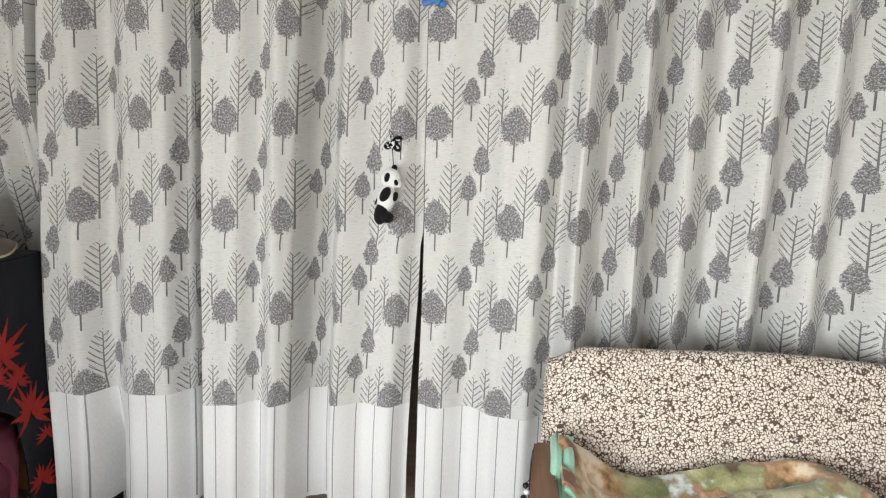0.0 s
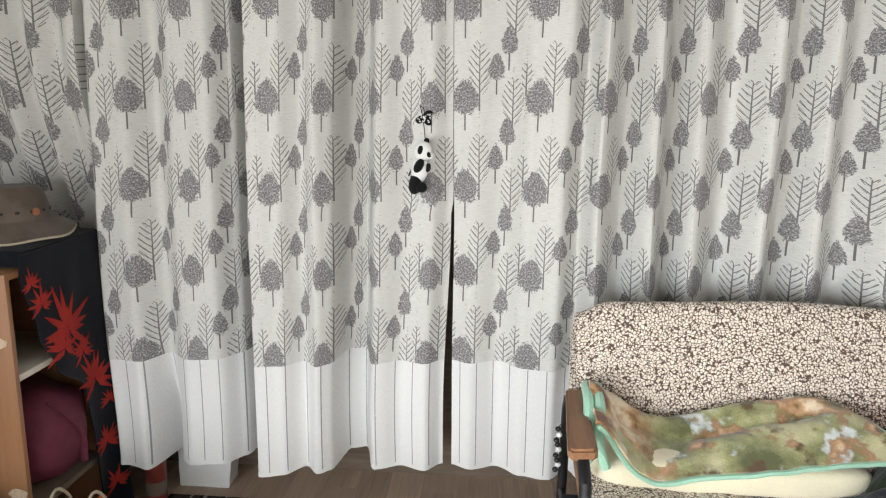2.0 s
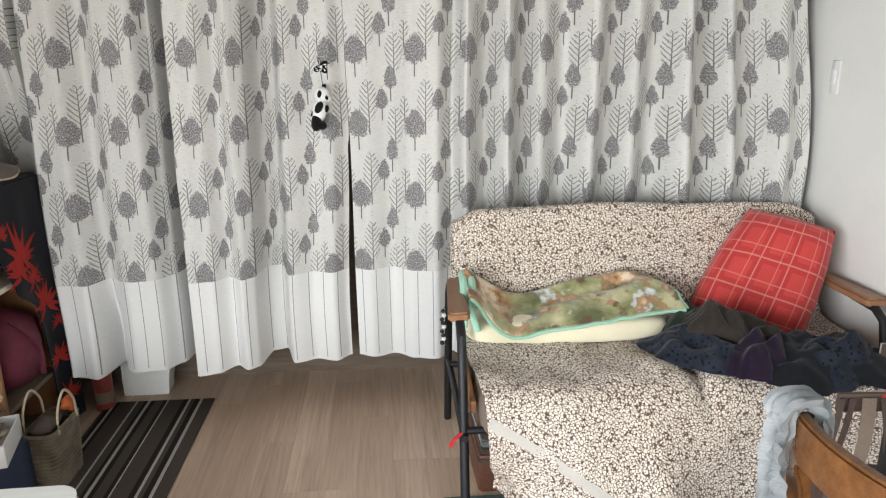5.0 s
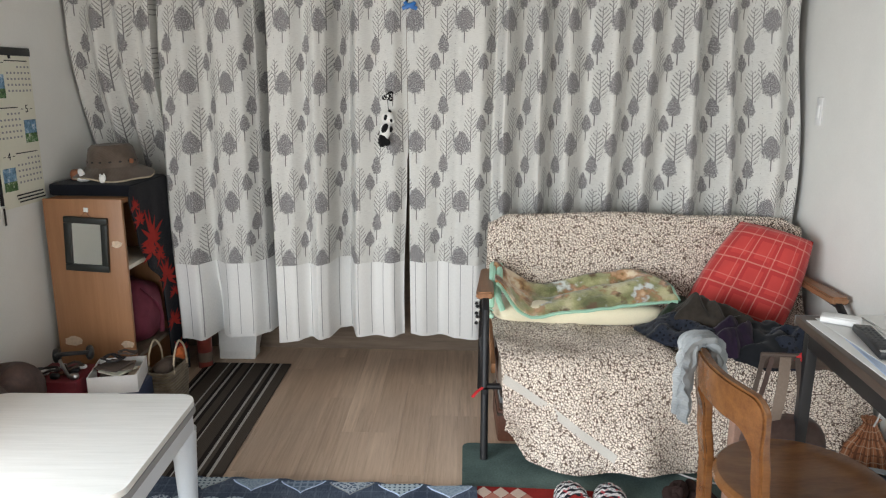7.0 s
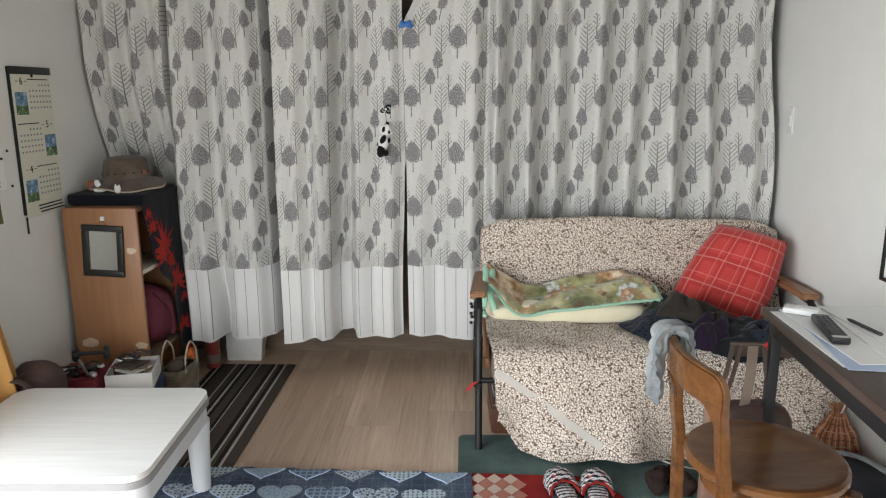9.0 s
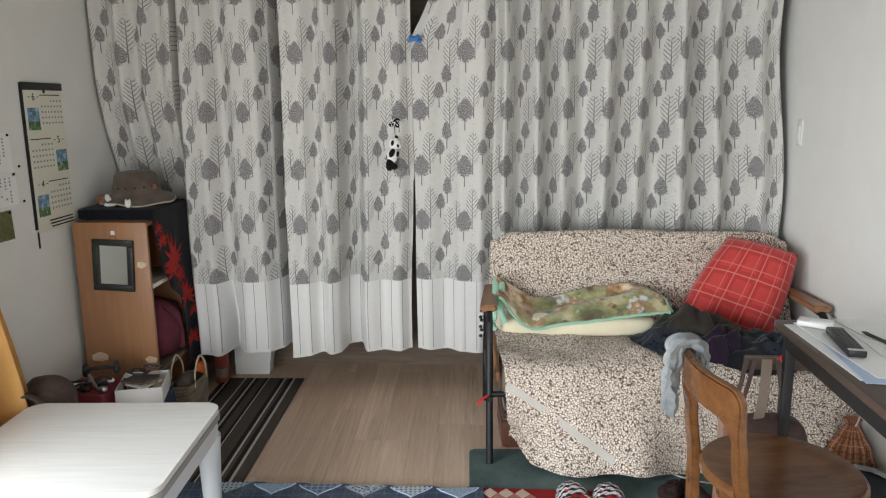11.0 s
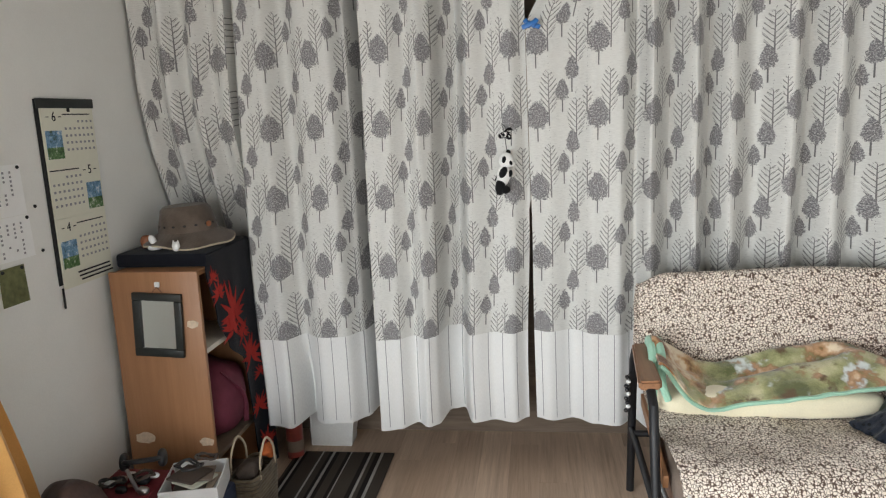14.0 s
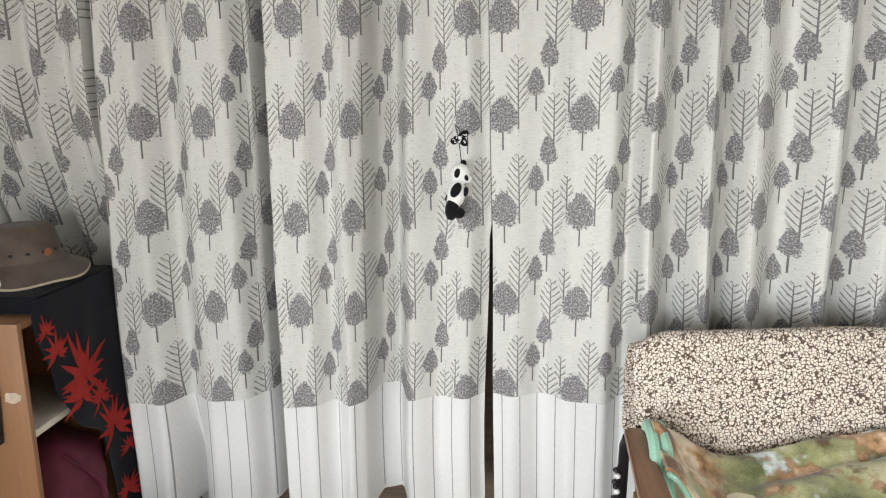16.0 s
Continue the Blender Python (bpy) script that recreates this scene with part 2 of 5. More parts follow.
def fleece():
    s = Shade("flowered_fleece", 0.95, 0, 0.1, 0.5)
    v = s.coords()
    a, b, f = s.noise(v, 7.5, 4), s.noise(v, 11.5, 4), s.noise(v, 260, 2)
    c = s.noise(s.coords("Object", (1, 1, 1), (40, 20, 65)), 11.0, 4)
    def soft(v, lo, hi):
        n = s.node("ShaderNodeMapRange")
        n.interpolation_type = "SMOOTHSTEP"
        n.inputs["From Min"].default_value, n.inputs["From Max"].default_value = lo, hi
        s.link(v, n.inputs["Value"])
        return n.outputs["Result"]

    col = s.ramp(a + (f - 0.5) * 0.15, [(0.36, (0.12, 0.13, 0.052)), (0.5, (0.33, 0.33, 0.155)), (0.62, (0.56, 0.52, 0.31))])
    col = s.mix(soft(c, 0.56, 0.66), col, (0.66, 0.70, 0.68))
    col = s.mix(soft(b, 0.505, 0.59), col, s.ramp(b, [(0.55, (0.27, 0.13, 0.055)), (0.63, (0.55, 0.34, 0.19)), (0.70, (0.80, 0.66, 0.48))]))
    col = s.mix((Val(s.tree, soft(c, 0.34, 0.43)) * -1.0 + 1.0), col, (0.12, 0.075, 0.035))
    # brown and cream flowers crowd the folded end
    x, _, _ = s.xyz(v)
    col = s.mix(((Val(s.tree, soft(x, 0.08, 0.20)) * -1.0 + 1.0) * Val(s.tree, soft(b, 0.40, 0.50))), col, s.ramp(c, [(0.42, (0.20, 0.085, 0.035)), (0.5, (0.56, 0.33, 0.16)), (0.57, (0.80, 0.68, 0.50))]))
    s.colour(col)
    s.bump(f + b, 0.5, 0.003)
    return s.mat


def spotted():
    """Slate-blue lace cloth with dark spots."""
    s = Shade("navy_spotted_lace", 0.92, 0, 0.1, 0.15)
    v = s.coords()
    spot = s.voronoi(v, 62, "F1", "Distance", 0.8) < 0.30
    n = s.noise(v, 25, 3)
    s.colour(s.mix(spot, s.ramp(n, [(0.35, (0.011, 0.014, 0.023)), (0.65, (0.024, 0.029, 0.044))]), (0.005, 0.006, 0.009)))
    s.bump(s.noise(v, 120, 3), 0.7, 0.003)
    return s.mat


def photo_print(name, stops):
    """A small printed landscape: blotches of foliage, sky and blossom."""
    s = Shade(name, 0.5, 0, 0.3)
    v = s.coords()
    s.colour(s.ramp(s.noise(v, 42, 4, 0.7) * 0.7 + s.noise(v, 190, 2) * 0.3, stops))
    return s.mat


def tartan():
    s = Shade("brown_tartan", 0.9, 0, 0.15)
    v = s.coords()
    x, y, z = s.xyz(v)
    n = s.noise(v, 200, 2)
    a = x.op("ARCTAN2", y) * 0.06
    dark = (((a / 0.022).fract() < 0.3).most((z / 0.045).fract() < 0.12)) * 0.7
    pale = (((a / 0.022 + 0.4).fract() < 0.1).most((z / 0.045 + 0.45).fract() < 0.05)) * 0.5
    col = s.mix(dark, (0.36, 0.15, 0.075), (0.09, 0.04, 0.028))
    s.colour(s.mix(pale, col, (0.66, 0.52, 0.38)))
    s.bump(n, 0.4, 0.002)
    return s.mat


def striped_mat():
    s = Shade("striped_cotton_mat", 0.95, 0, 0.1)
    v = s.coords("Generated")
    x, y, z = s.xyz(v)
    yarn = s.noise(s.coords("Object", (700, 130, 1)), 1.0, 2)
    dark, brown, grey, pale = (0.026, 0.021, 0.020), (0.098, 0.082, 0.070), (0.19, 0.172, 0.155), (0.56, 0.54, 0.51)
    n = s.node("ShaderNodeValToRGB")
    n.color_ramp.interpolation = "CONSTANT"
    bands = [(0, brown), (0.03, dark), (0.06, pale), (0.085, dark), (0.115, brown), (0.265, pale), (0.285, brown), (0.34, dark), (0.375, pale), (0.40, dark), (0.44, brown), (0.52, dark), (0.555, pale), (0.57, brown),
             (0.71, dark), (0.755, pale), (0.78, brown), (0.82, dark), (0.865, pale), (0.892, brown)]
    while len(n.color_ramp.elements) < len(bands):
        n.color_ramp.elements.new(0.5)
    for e, (p, c) in zip(n.color_ramp.elements, bands):
        e.position, e.color = p, (*c, 1)
    s.link(x, n.inputs["Fac"])
    rib = ((x * 62.0).fract() - 0.5).absolute() < 0.16
    s.colour(s.mix(yarn * 0.14, s.mix(rib * 0.28, n.outputs["Color"], dark), brown))
    s.bump(yarn, 0.6, 0.003)
    return s.mat


def indigo_patchwork():
    s = Shade("indigo_cotton", 0.92, 0, 0.15)
    v = s.coords()
    x, y, z = s.xyz(v)
    n, f = s.noise(v, 9, 3), s.noise(v, 300, 2)
    line = (((x / 0.045).fract() - 0.5).absolute() < 0.06).most(((y / 0.045).fract() - 0.5).absolute() < 0.06)
    col = s.ramp(n, [(0.35, (0.05, 0.068, 0.105)), (0.65, (0.105, 0.135, 0.185))])
    weave = s.noise(s.coords("Object", (260, 45, 1)), 1.0, 3)
    col = s.mix(line * (n * 0.6), col, (0.21, 0.26, 0.33))
    col = s.mix((weave > 0.53) * 0.45, col, (0.032, 0.042, 0.075))
    s.colour(col)
    s.bump(f + n, 0.4, 0.002)
    return s.mat


def heart_cloth(name, ground, mark, kind):
    s = Shade(name, 0.92, 0, 0.15)
    v = s.coords("Object", (1, 1, 0.001))
    f = s.noise(v, 260, 2)
    if kind == "dots":
        m = s.voronoi(v, 62, "F1", "Distance", 0.15) < 0.27
    elif kind == "check":
        x, y, z = s.xyz(v)
        m = (((x / 0.022).fract() < 0.3).most((y / 0.022).fract() < 0.3)) * 0.7
    else:
        m = s.voronoi(v, 75, "DISTANCE_TO_EDGE") < 0.13
    s.colour(s.mix(m, ground, mark))
    s.bump(f, 0.3, 0.001)
    return s.mat


M = {
    "curtain": tree_print(), "band": pinstripe(), "blossom": blossom(), "plaid": plaid(), "fleece": fleece(), "matstripe": striped_mat(), "indigo": indigo_patchwork(),
    "wall": plain("white_wallpaper", (0.80, 0.80, 0.775), 0.85, 0, 0.2, 180, 0.035, 0.25),
    # ceiling is out of view; dark so less light bounces onto the curtain tops
    "ceiling": plain("unseen_dark_ceiling", (0.21, 0.19, 0.17), 0.9, 0, 0.2, 120, 0.04, 0.2),
    "plank": floor_boards(), "fair_isle": fair_isle(),
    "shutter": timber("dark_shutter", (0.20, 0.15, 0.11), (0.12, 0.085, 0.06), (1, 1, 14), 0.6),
    "board": timber("cherry_laminate", (0.37, 0.185, 0.092), (0.30, 0.145, 0.068), (14, 14, 1), 0.4, 3.0),
    "armwood": timber("arm_wood", (0.36, 0.185, 0.095), (0.22, 0.105, 0.055), (14, 1, 14), 0.35),
    "chairwood": timber("honey_beech", (0.195, 0.083, 0.027), (0.100, 0.040, 0.014), (2, 9, 9), 0.24, 3.0, 0.55),
    "desktop": timber("walnut_laminate", (0.085, 0.056, 0.044), (0.05, 0.033, 0.027), (12, 1, 12), 0.4, 4.0),
    "railwood": timber("dark_rail_wood", (0.10, 0.07, 0.055), (0.06, 0.04, 0.03), (1, 12, 12), 0.5),
    "black_metal": plain("black_painted_steel", (0.012, 0.012, 0.014), 0.48, 0.0, 0.4, 200, 0.1, 0.05),
    "green": plain("green_felt_carpet", (0.10, 0.145, 0.137), 0.97, 0, 0.1, 160, 0.42, 0.8),
    "fleece_back": plain("cream_fleece", (0.80, 0.73, 0.54), 0.95, 0, 0.1, 240, 0.08, 0.5, 0.4),
    "mint": plain("mint_satin", (0.36, 0.62, 0.47), 0.7, 0, 0.3, 160, 0.12, 0.3, 0.3),
    "table_top": timber("white_laminate", (0.78, 0.78, 0.76), (0.68, 0.68, 0.655), (1.2, 22, 22), 0.35, 4.0),
    "table_edge": plain("grey_edge", (0.30, 0.30, 0.305), 0.5, 0, 0.4, 200, 0.08, 0.05),
    "table_leg": plain("pale_grey_lacquer", (0.66, 0.69, 0.72), 0.4, 0, 0.4, 200, 0.04, 0.05),
    "black_cloth": plain("black_cotton", (0.010, 0.011, 0.016), 0.95, 0, 0.1, 260, 0.35, 0.5, 0.1),
    "red_print": plain("red_print", (0.36, 0.036, 0.030), 0.9, 0, 0.1, 200, 0.3, 0.3),
    "maroon": plain("maroon_nylon", (0.15, 0.03, 0.052), 0.75, 0, 0.3, 30, 0.25, 0.5),
    "shelf_white": plain("pale_shelf", (0.72, 0.66, 0.56), 0.6, 0, 0.3, 80, 0.08, 0.1),
    "frame_black": plain("black_frame", (0.018, 0.02, 0.018), 0.45, 0, 0.4, 120, 0.25, 0.2),
    "paper": plain("white_paper", (0.87, 0.875, 0.87), 0.8, 0, 0.2, 60, 0.03, 0.05),
    "cream_paper": plain("calendar_paper", (0.74, 0.73, 0.62), 0.8, 0, 0.2, 60, 0.03, 0.05),
    "tape": plain("old_tape", (0.62, 0.49, 0.36), 0.55, 0, 0.4, 90, 0.3, 0.3),
    "ink": plain("dark_ink", (0.03, 0.03, 0.032), 0.8, 0, 0.2),
    "grey_ink": plain("grey_ink", (0.30, 0.30, 0.32), 0.8, 0, 0.2),
    "hat": woven("brown_straw", (0.085, 0.064, 0.050), (0.135, 0.105, 0.085), 500),
    "pale_straw": plain("pale_straw", (0.50, 0.42, 0.31), 0.9, 0, 0.2, 200, 0.2, 0.5),
    "navy": plain("navy_plastic", (0.035, 0.05, 0.10), 0.5, 0, 0.4, 100, 0.15, 0.1),
    "wine": plain("wine_cardboard", (0.17, 0.022, 0.032), 0.6, 0, 0.3, 80, 0.15, 0.1),
    "white_plastic": plain("white_plastic", (0.78, 0.78, 0.78), 0.35, 0, 0.45, 90, 0.04, 0.05),
    "wicker": woven("wicker", (0.085, 0.065, 0.042), (0.20, 0.158, 0.108), 420, 0.75),
    "leather": plain("brown_leather", (0.13, 0.052, 0.032), 0.45, 0, 0.45, 120, 0.3, 0.35),
    "umber": plain("worn_umber_leather", (0.062, 0.036, 0.030), 0.55, 0, 0.4, 60, 0.5, 0.5),
    "taupe": plain("taupe_canvas", (0.20, 0.155, 0.125), 0.9, 0, 0.2, 200, 0.2, 0.4),
    "dark_taupe": plain("dark_taupe_canvas", (0.085, 0.065, 0.055), 0.9, 0, 0.2, 200, 0.2, 0.4),
    "orange": plain("orange_cloth", (0.46, 0.115, 0.035), 0.85, 0, 0.2, 120, 0.2, 0.4),
    "amber": plain("amber_curtain", (0.66, 0.36, 0.12), 0.9, 0, 0.15, 300, 0.12, 0.3, 0.2),
    "can": plain("printed_can", (0.20, 0.035, 0.025), 0.35, 0.0, 0.5, 25, 0.5, 0.05),
    "bin_cloth": plain("white_nonwoven", (0.78, 0.775, 0.76), 0.85, 0, 0.2, 150, 0.08, 0.3),
    "plush_white": plain("white_plush", (0.82, 0.82, 0.80), 0.95, 0, 0.1, 300, 0.05, 0.5, 0.4),
    "plush_black": plain("black_plush", (0.010, 0.010, 0.011), 0.95, 0, 0.1, 300, 0.3, 0.5, 0.1),
    "blue": plain("blue_plastic", (0.02, 0.14, 0.42), 0.4, 0, 0.5),
    "red": plain("red_ribbon", (0.55, 0.03, 0.035), 0.7, 0, 0.3),
    "knit": woven("grey_knit", (0.16, 0.175, 0.185), (0.32, 0.34, 0.35), 800),
    "purple_cloth": plain("purple_jersey", (0.017, 0.009, 0.023), 0.92, 0, 0.15, 60, 0.4, 0.6, 0.15),
    "khaki_cloth": plain("dark_khaki_jersey", (0.032, 0.026, 0.021), 0.92, 0, 0.15, 60, 0.35, 0.6, 0.15),
    "navy_cloth": spotted(),
    "ink_cloth": plain("black_jersey", (0.009, 0.010, 0.013), 0.92, 0, 0.15, 60, 0.4, 0.6, 0.15),
    "moss_cloth": plain("dark_green_jersey", (0.018, 0.028, 0.016), 0.92, 0, 0.15, 60, 0.4, 0.6, 0.15),
    "remote": plain("black_plastic", (0.015, 0.015, 0.017), 0.4, 0, 0.5),
    "button": plain("grey_rubber", (0.06, 0.06, 0.065), 0.6, 0, 0.4),
    "redmat": plain("red_pile", (0.23, 0.022, 0.020), 0.97, 0, 0.1, 300, 0.25, 0.6),
    "beige_pile": plain("beige_pile", (0.55, 0.43, 0.36), 0.97, 0, 0.1, 300, 0.15, 0.6),
    "rose_pile": plain("rose_pile", (0.40, 0.17, 0.13), 0.97, 0, 0.1, 300, 0.15, 0.6),
    "dark_sock": plain("brown_wool", (0.035, 0.022, 0.020), 0.95, 0, 0.1, 200, 0.3, 0.6),
    "photo_blue": photo_print("sky_photo", [(0.36, (0.05, 0.10, 0.06)), (0.46, (0.13, 0.25, 0.40)), (0.55, (0.22, 0.38, 0.55)), (0.63, (0.70, 0.74, 0.76))]),
    "photo_green": photo_print("meadow_photo", [(0.36, (0.02, 0.05, 0.025)), (0.48, (0.08, 0.17, 0.06)), (0.56, (0.16, 0.26, 0.12)), (0.62, (0.66, 0.68, 0.62))]),
    "photo_moss": plain("moss_photo", (0.15, 0.16, 0.07), 0.5, 0, 0.3, 60, 0.5, 0.02),
    "copper": plain("copper_glaze", (0.30, 0.11, 0.05), 0.4, 0, 0.4),
    "strip": plain("grey_beige_webbing", (0.55, 0.52, 0.48), 0.9, 0, 0.2, 250, 0.12, 0.4),
    "pale_blue": plain("pale_blue_paper", (0.50, 0.60, 0.78), 0.8, 0, 0.2, 60, 0.05, 0.05),
    "rosy_leather": plain("rosy_leather", (0.27, 0.165, 0.125), 0.5, 0, 0.4, 120, 0.2, 0.3),
    "steel": plain("steel", (0.5, 0.5, 0.5), 0.3, 1.0, 0.5),
    "white_cord": plain("white_cord", (0.72, 0.72, 0.70), 0.6, 0, 0.3),
    "tartan": tartan(),
}
H_CLOTH = [heart_cloth("heart_dots", (0.42, 0.50, 0.55), (0.06, 0.09, 0.14), "dots"), heart_cloth("heart_flowers", (0.09, 0.12, 0.18), (0.42, 0.48, 0.54), "cells"),
           heart_cloth("heart_check", (0.10, 0.14, 0.21), (0.30, 0.37, 0.45), "check"), heart_cloth("heart_denim", (0.22, 0.29, 0.38), (0.32, 0.40, 0.48), "cells")]
mirror = Shade("mirror_glass", 0.03, 1.0)
mirror.colour((0.86, 0.90, 0.88))
M["mirror"] = mirror.mat


# ---------------------------------------------------------------- mesh helpers
def to_mesh(name, bm, material, smooth=True):
    me = bpy.data.meshes.new(name)
    bm.to_mesh(me)
    bm.free()
    for m in material if isinstance(material, (list, tuple)) else [material]:
        me.materials.append(m)
    if smooth:
        for p in me.polygons:
            p.use_smooth = True
        me.set_sharp_from_angle(angle=radians(38))
    return me


def thing(name, label, category, m=None, group=""):
    ob = new(name)
    ob.empty_display_size = 0.05
    if m is not None:
        ob.matrix_world = m
    return tagged(ob, label, category, group)


def part(name, bm, material, parent, label="", m=None, smooth=True):
    ob = new(name, to_mesh(name, bm, material, smooth))
    ob.parent = parent
    if m is not None:
        ob.matrix_local = m
    if label:
        tagged(ob, label)
    return ob


def solo(name, bm, material, label, category, m=None, smooth=True, kind="", group=""):
    ob = new(name, to_mesh(name, bm, material, smooth))
    if m is not None:
        ob.matrix_world = m
    return tagged(ob, label, category, group, kind)


def block(x0, x1, y0, y1, z0, z1, bevel=0.0, bm=None, segments=2):
    """A box with rounded edges, added to bm or new."""
    b = bmesh.new()
    bmesh.ops.create_cube(b, size=1)
    for v in b.verts:
        v.co = Vector(((x0 + x1) / 2 + v.co.x * (x1 - x0), (y0 + y1) / 2 + v.co.y * (y1 - y0), (z0 + z1) / 2 + v.co.z * (z1 - z0)))
    if bevel:
        bmesh.ops.bevel(b, geom=b.edges[:], offset=bevel, segments=segments, affect="EDGES", profile=0.5)
    return join(bm, b)


def join(bm, b):
    if bm is None:
        return b
    me = bpy.data.meshes.new("tmp")
    b.to_mesh(me)
    b.free()
    bm.from_mesh(me)
    bpy.data.meshes.remove(me)
    return bm


def moved(bm, m):
    bm.transform(m)
    return bm


def spline(points, steps):
    """Points along a Catmull-Rom curve."""
    p = [Vector(q) for q in points]
    p = [p[0] * 2 - p[1]] + p + [p[-1] * 2 - p[-2]]
    out = []
    for i in range(1, len(p) - 2):
        for k in range(steps):
            t = k / steps
            a, b, c, d = p[i - 1:i + 3]
            out.append(0.5 * (2 * b + (c - a) * t + (2 * a - 5 * b + 4 * c - d) * t * t + (3 * b - a - 3 * c + d) * t ** 3))
    out.append(p[-2])
    return out


def sweep(points, radius, sides=10, flat=1.0, bm=None, closed=False, up=(0, 0, 1)):
    """A tube along points; radius a number or one for each point; flat squeezes it across."""
    b = bm or bmesh.new()
    pts = [Vector(q) for q in points]
    rings = []
    for i, q in enumerate(pts):
        ahead = pts[(i + 1) % len(pts)] if closed or i + 1 < len(pts) else q
        back = pts[i - 1] if closed or i else q
        d = (ahead - back).normalized()
        side = d.cross(Vector(up))
        if side.length < 0.05:
            side = d.cross(Vector((0.3, 1, 0.1)))
        side.normalize()
        top = side.cross(d)
        r = radius[i] if isinstance(radius, (list, tuple)) else radius
        rings.append([b.verts.new(q + side * (r * math.cos(2 * math.pi * k / sides)) + top * (r * flat * math.sin(2 * math.pi * k / sides))) for k in range(sides)])
    n = len(rings)
    for i in range(n if closed else n - 1):
        a, c = rings[i], rings[(i + 1) % n]
        for k in range(sides):
            b.faces.new((a[k], a[(k + 1) % sides], c[(k + 1) % sides], c[k]))
    if not closed:
        b.faces.new(rings[0])
        b.faces.new(rings[-1][::-1])
    bmesh.ops.recalc_face_normals(b, faces=b.faces[:])
    return b


def lathe(profile, sides=24, bm=None):
    """A turned shape from (radius, height) pairs."""
    b = bm or bmesh.new()
    rings = [[b.verts.new((r * math.cos(2 * math.pi * k / sides), r * math.sin(2 * math.pi * k / sides), z)) for k in range(sides)] for r, z in profile]
    for a, c in zip(rings, rings[1:]):
        for k in range(sides):
            b.faces.new((a[k], a[(k + 1) % sides], c[(k + 1) % sides], c[k]))
    b.faces.new(rings[0][::-1])
    b.faces.new(rings[-1])
    return b


def thicken(b, thick):
    """Give a sheet a back and a rim; the back lies thick behind along the vertex normals."""
    b.normal_update()
    faces, rim = b.faces[:], [e for e in b.edges if e.is_boundary]
    twin = {v: b.verts.new(v.co - v.normal * thick) for v in b.verts[:]}
    layer = b.loops.layers.uv.active
    for f in faces:
        g = b.faces.new([twin[v] for v in reversed(f.verts)])
        if layer:
            for a, c in zip(g.loops, reversed(f.loops)):
                a[layer].uv = c[layer].uv
    for e in rim:
        loop = e.link_loops[0]
        p, q = loop.vert, loop.link_loop_next.vert
        g = b.faces.new((q, p, twin[p], twin[q]))
        if layer:
            for a, c in zip(g.loops, (loop.link_loop_next, loop, loop, loop.link_loop_next)):
                a[layer].uv = c[layer].uv
    bmesh.ops.recalc_face_normals(b, faces=b.faces[:])


def sheet(nu, nv, place, uv=None, keep=None, thick=0.0):
    """A cloth from place(s, t), s and t in 0..1; thick gives it a back."""
    b = bmesh.new()
    layer = b.loops.layers.uv.new("UVMap")
    grid = [[b.verts.new(place(i / nu, j / nv)) for j in range(nv + 1)] for i in range(nu + 1)]
    for i in range(nu):
        for j in range(nv):
            if keep and not keep((i + 0.5) / nu, (j + 0.5) / nv):
                continue
            f = b.faces.new((grid[i][j], grid[i + 1][j], grid[i + 1][j + 1], grid[i][j + 1]))
            if uv:
                for loop, (a, c) in zip(f.loops, ((i, j), (i + 1, j), (i + 1, j + 1), (i, j + 1))):
                    loop[layer].uv = uv(a / nu, c / nv)
    loose = [v for v in b.verts if not v.link_faces]
    bmesh.ops.delete(b, geom=loose, context="VERTS")
    if thick:
        thicken(b, thick)
    return b


def lump(rx, ry, rz, power=2.0, nu=24, nv=14, rough=0.0, seed=0.0, freq=6.0):
    """A rounded body, boxier as power grows, with uneven skin."""
    b = bmesh.new()

    def sg(v, p):
        return math.copysign(abs(v) ** (2 / p), v)

    rings = []
    for j in range(1, nv):
        ph = -math.pi / 2 + math.pi * j / nv
        ring = []
        for i in range(nu):
            th = 2 * math.pi * i / nu
            q = Vector((rx * sg(math.cos(ph), power) * sg(math.cos(th), power), ry * sg(math.cos(ph), power) * sg(math.sin(th), power), rz * sg(math.sin(ph), power)))
            if rough:
                q *= 1 + rough * noise.noise(q * freq + Vector((seed, seed * 1.7, 0)))
            ring.append(b.verts.new(q))
        rings.append(ring)
    lo, hi = b.verts.new((0, 0, -rz)), b.verts.new((0, 0, rz))
    for a, c in zip(rings, rings[1:]):
        for k in range(nu):
            b.faces.new((a[k], a[(k + 1) % nu], c[(k + 1) % nu], c[k]))
    for k in range(nu):
        b.faces.new((lo, rings[0][(k + 1) % nu], rings[0][k]))
        b.faces.new((hi, rings[-1][k], rings[-1][(k + 1) % nu]))
    return b


def slab(outline, z0, z1, bm=None):
    """A flat piece with the outline given in x and y."""
    b = bmesh.new()
    lo = [b.verts.new((x, y, z0)) for x, y in outline]
    hi = [b.verts.new((x, y, z1)) for x, y in outline]
    b.faces.new(lo[::-1])
    b.faces.new(hi)
    for k in range(len(lo)):
        b.faces.new((lo[k], lo[(k + 1) % len(lo)], hi[(k + 1) % len(hi)], hi[k]))
    bmesh.ops.recalc_face_normals(b, faces=b.faces[:])
    return join(bm, b)


def rounded(x0, x1, y0, y1, r, n=6):
    out = []
    for cx, cy, a in ((x1 - r, y0 + r, -90), (x1 - r, y1 - r, 0), (x0 + r, y1 - r, 90), (x0 + r, y0 + r, 180)):
        out += [(cx + r * math.cos(radians(a + 90 * k / n)), cy + r * math.sin(radians(a + 90 * k / n))) for k in range(n + 1)]
    return out


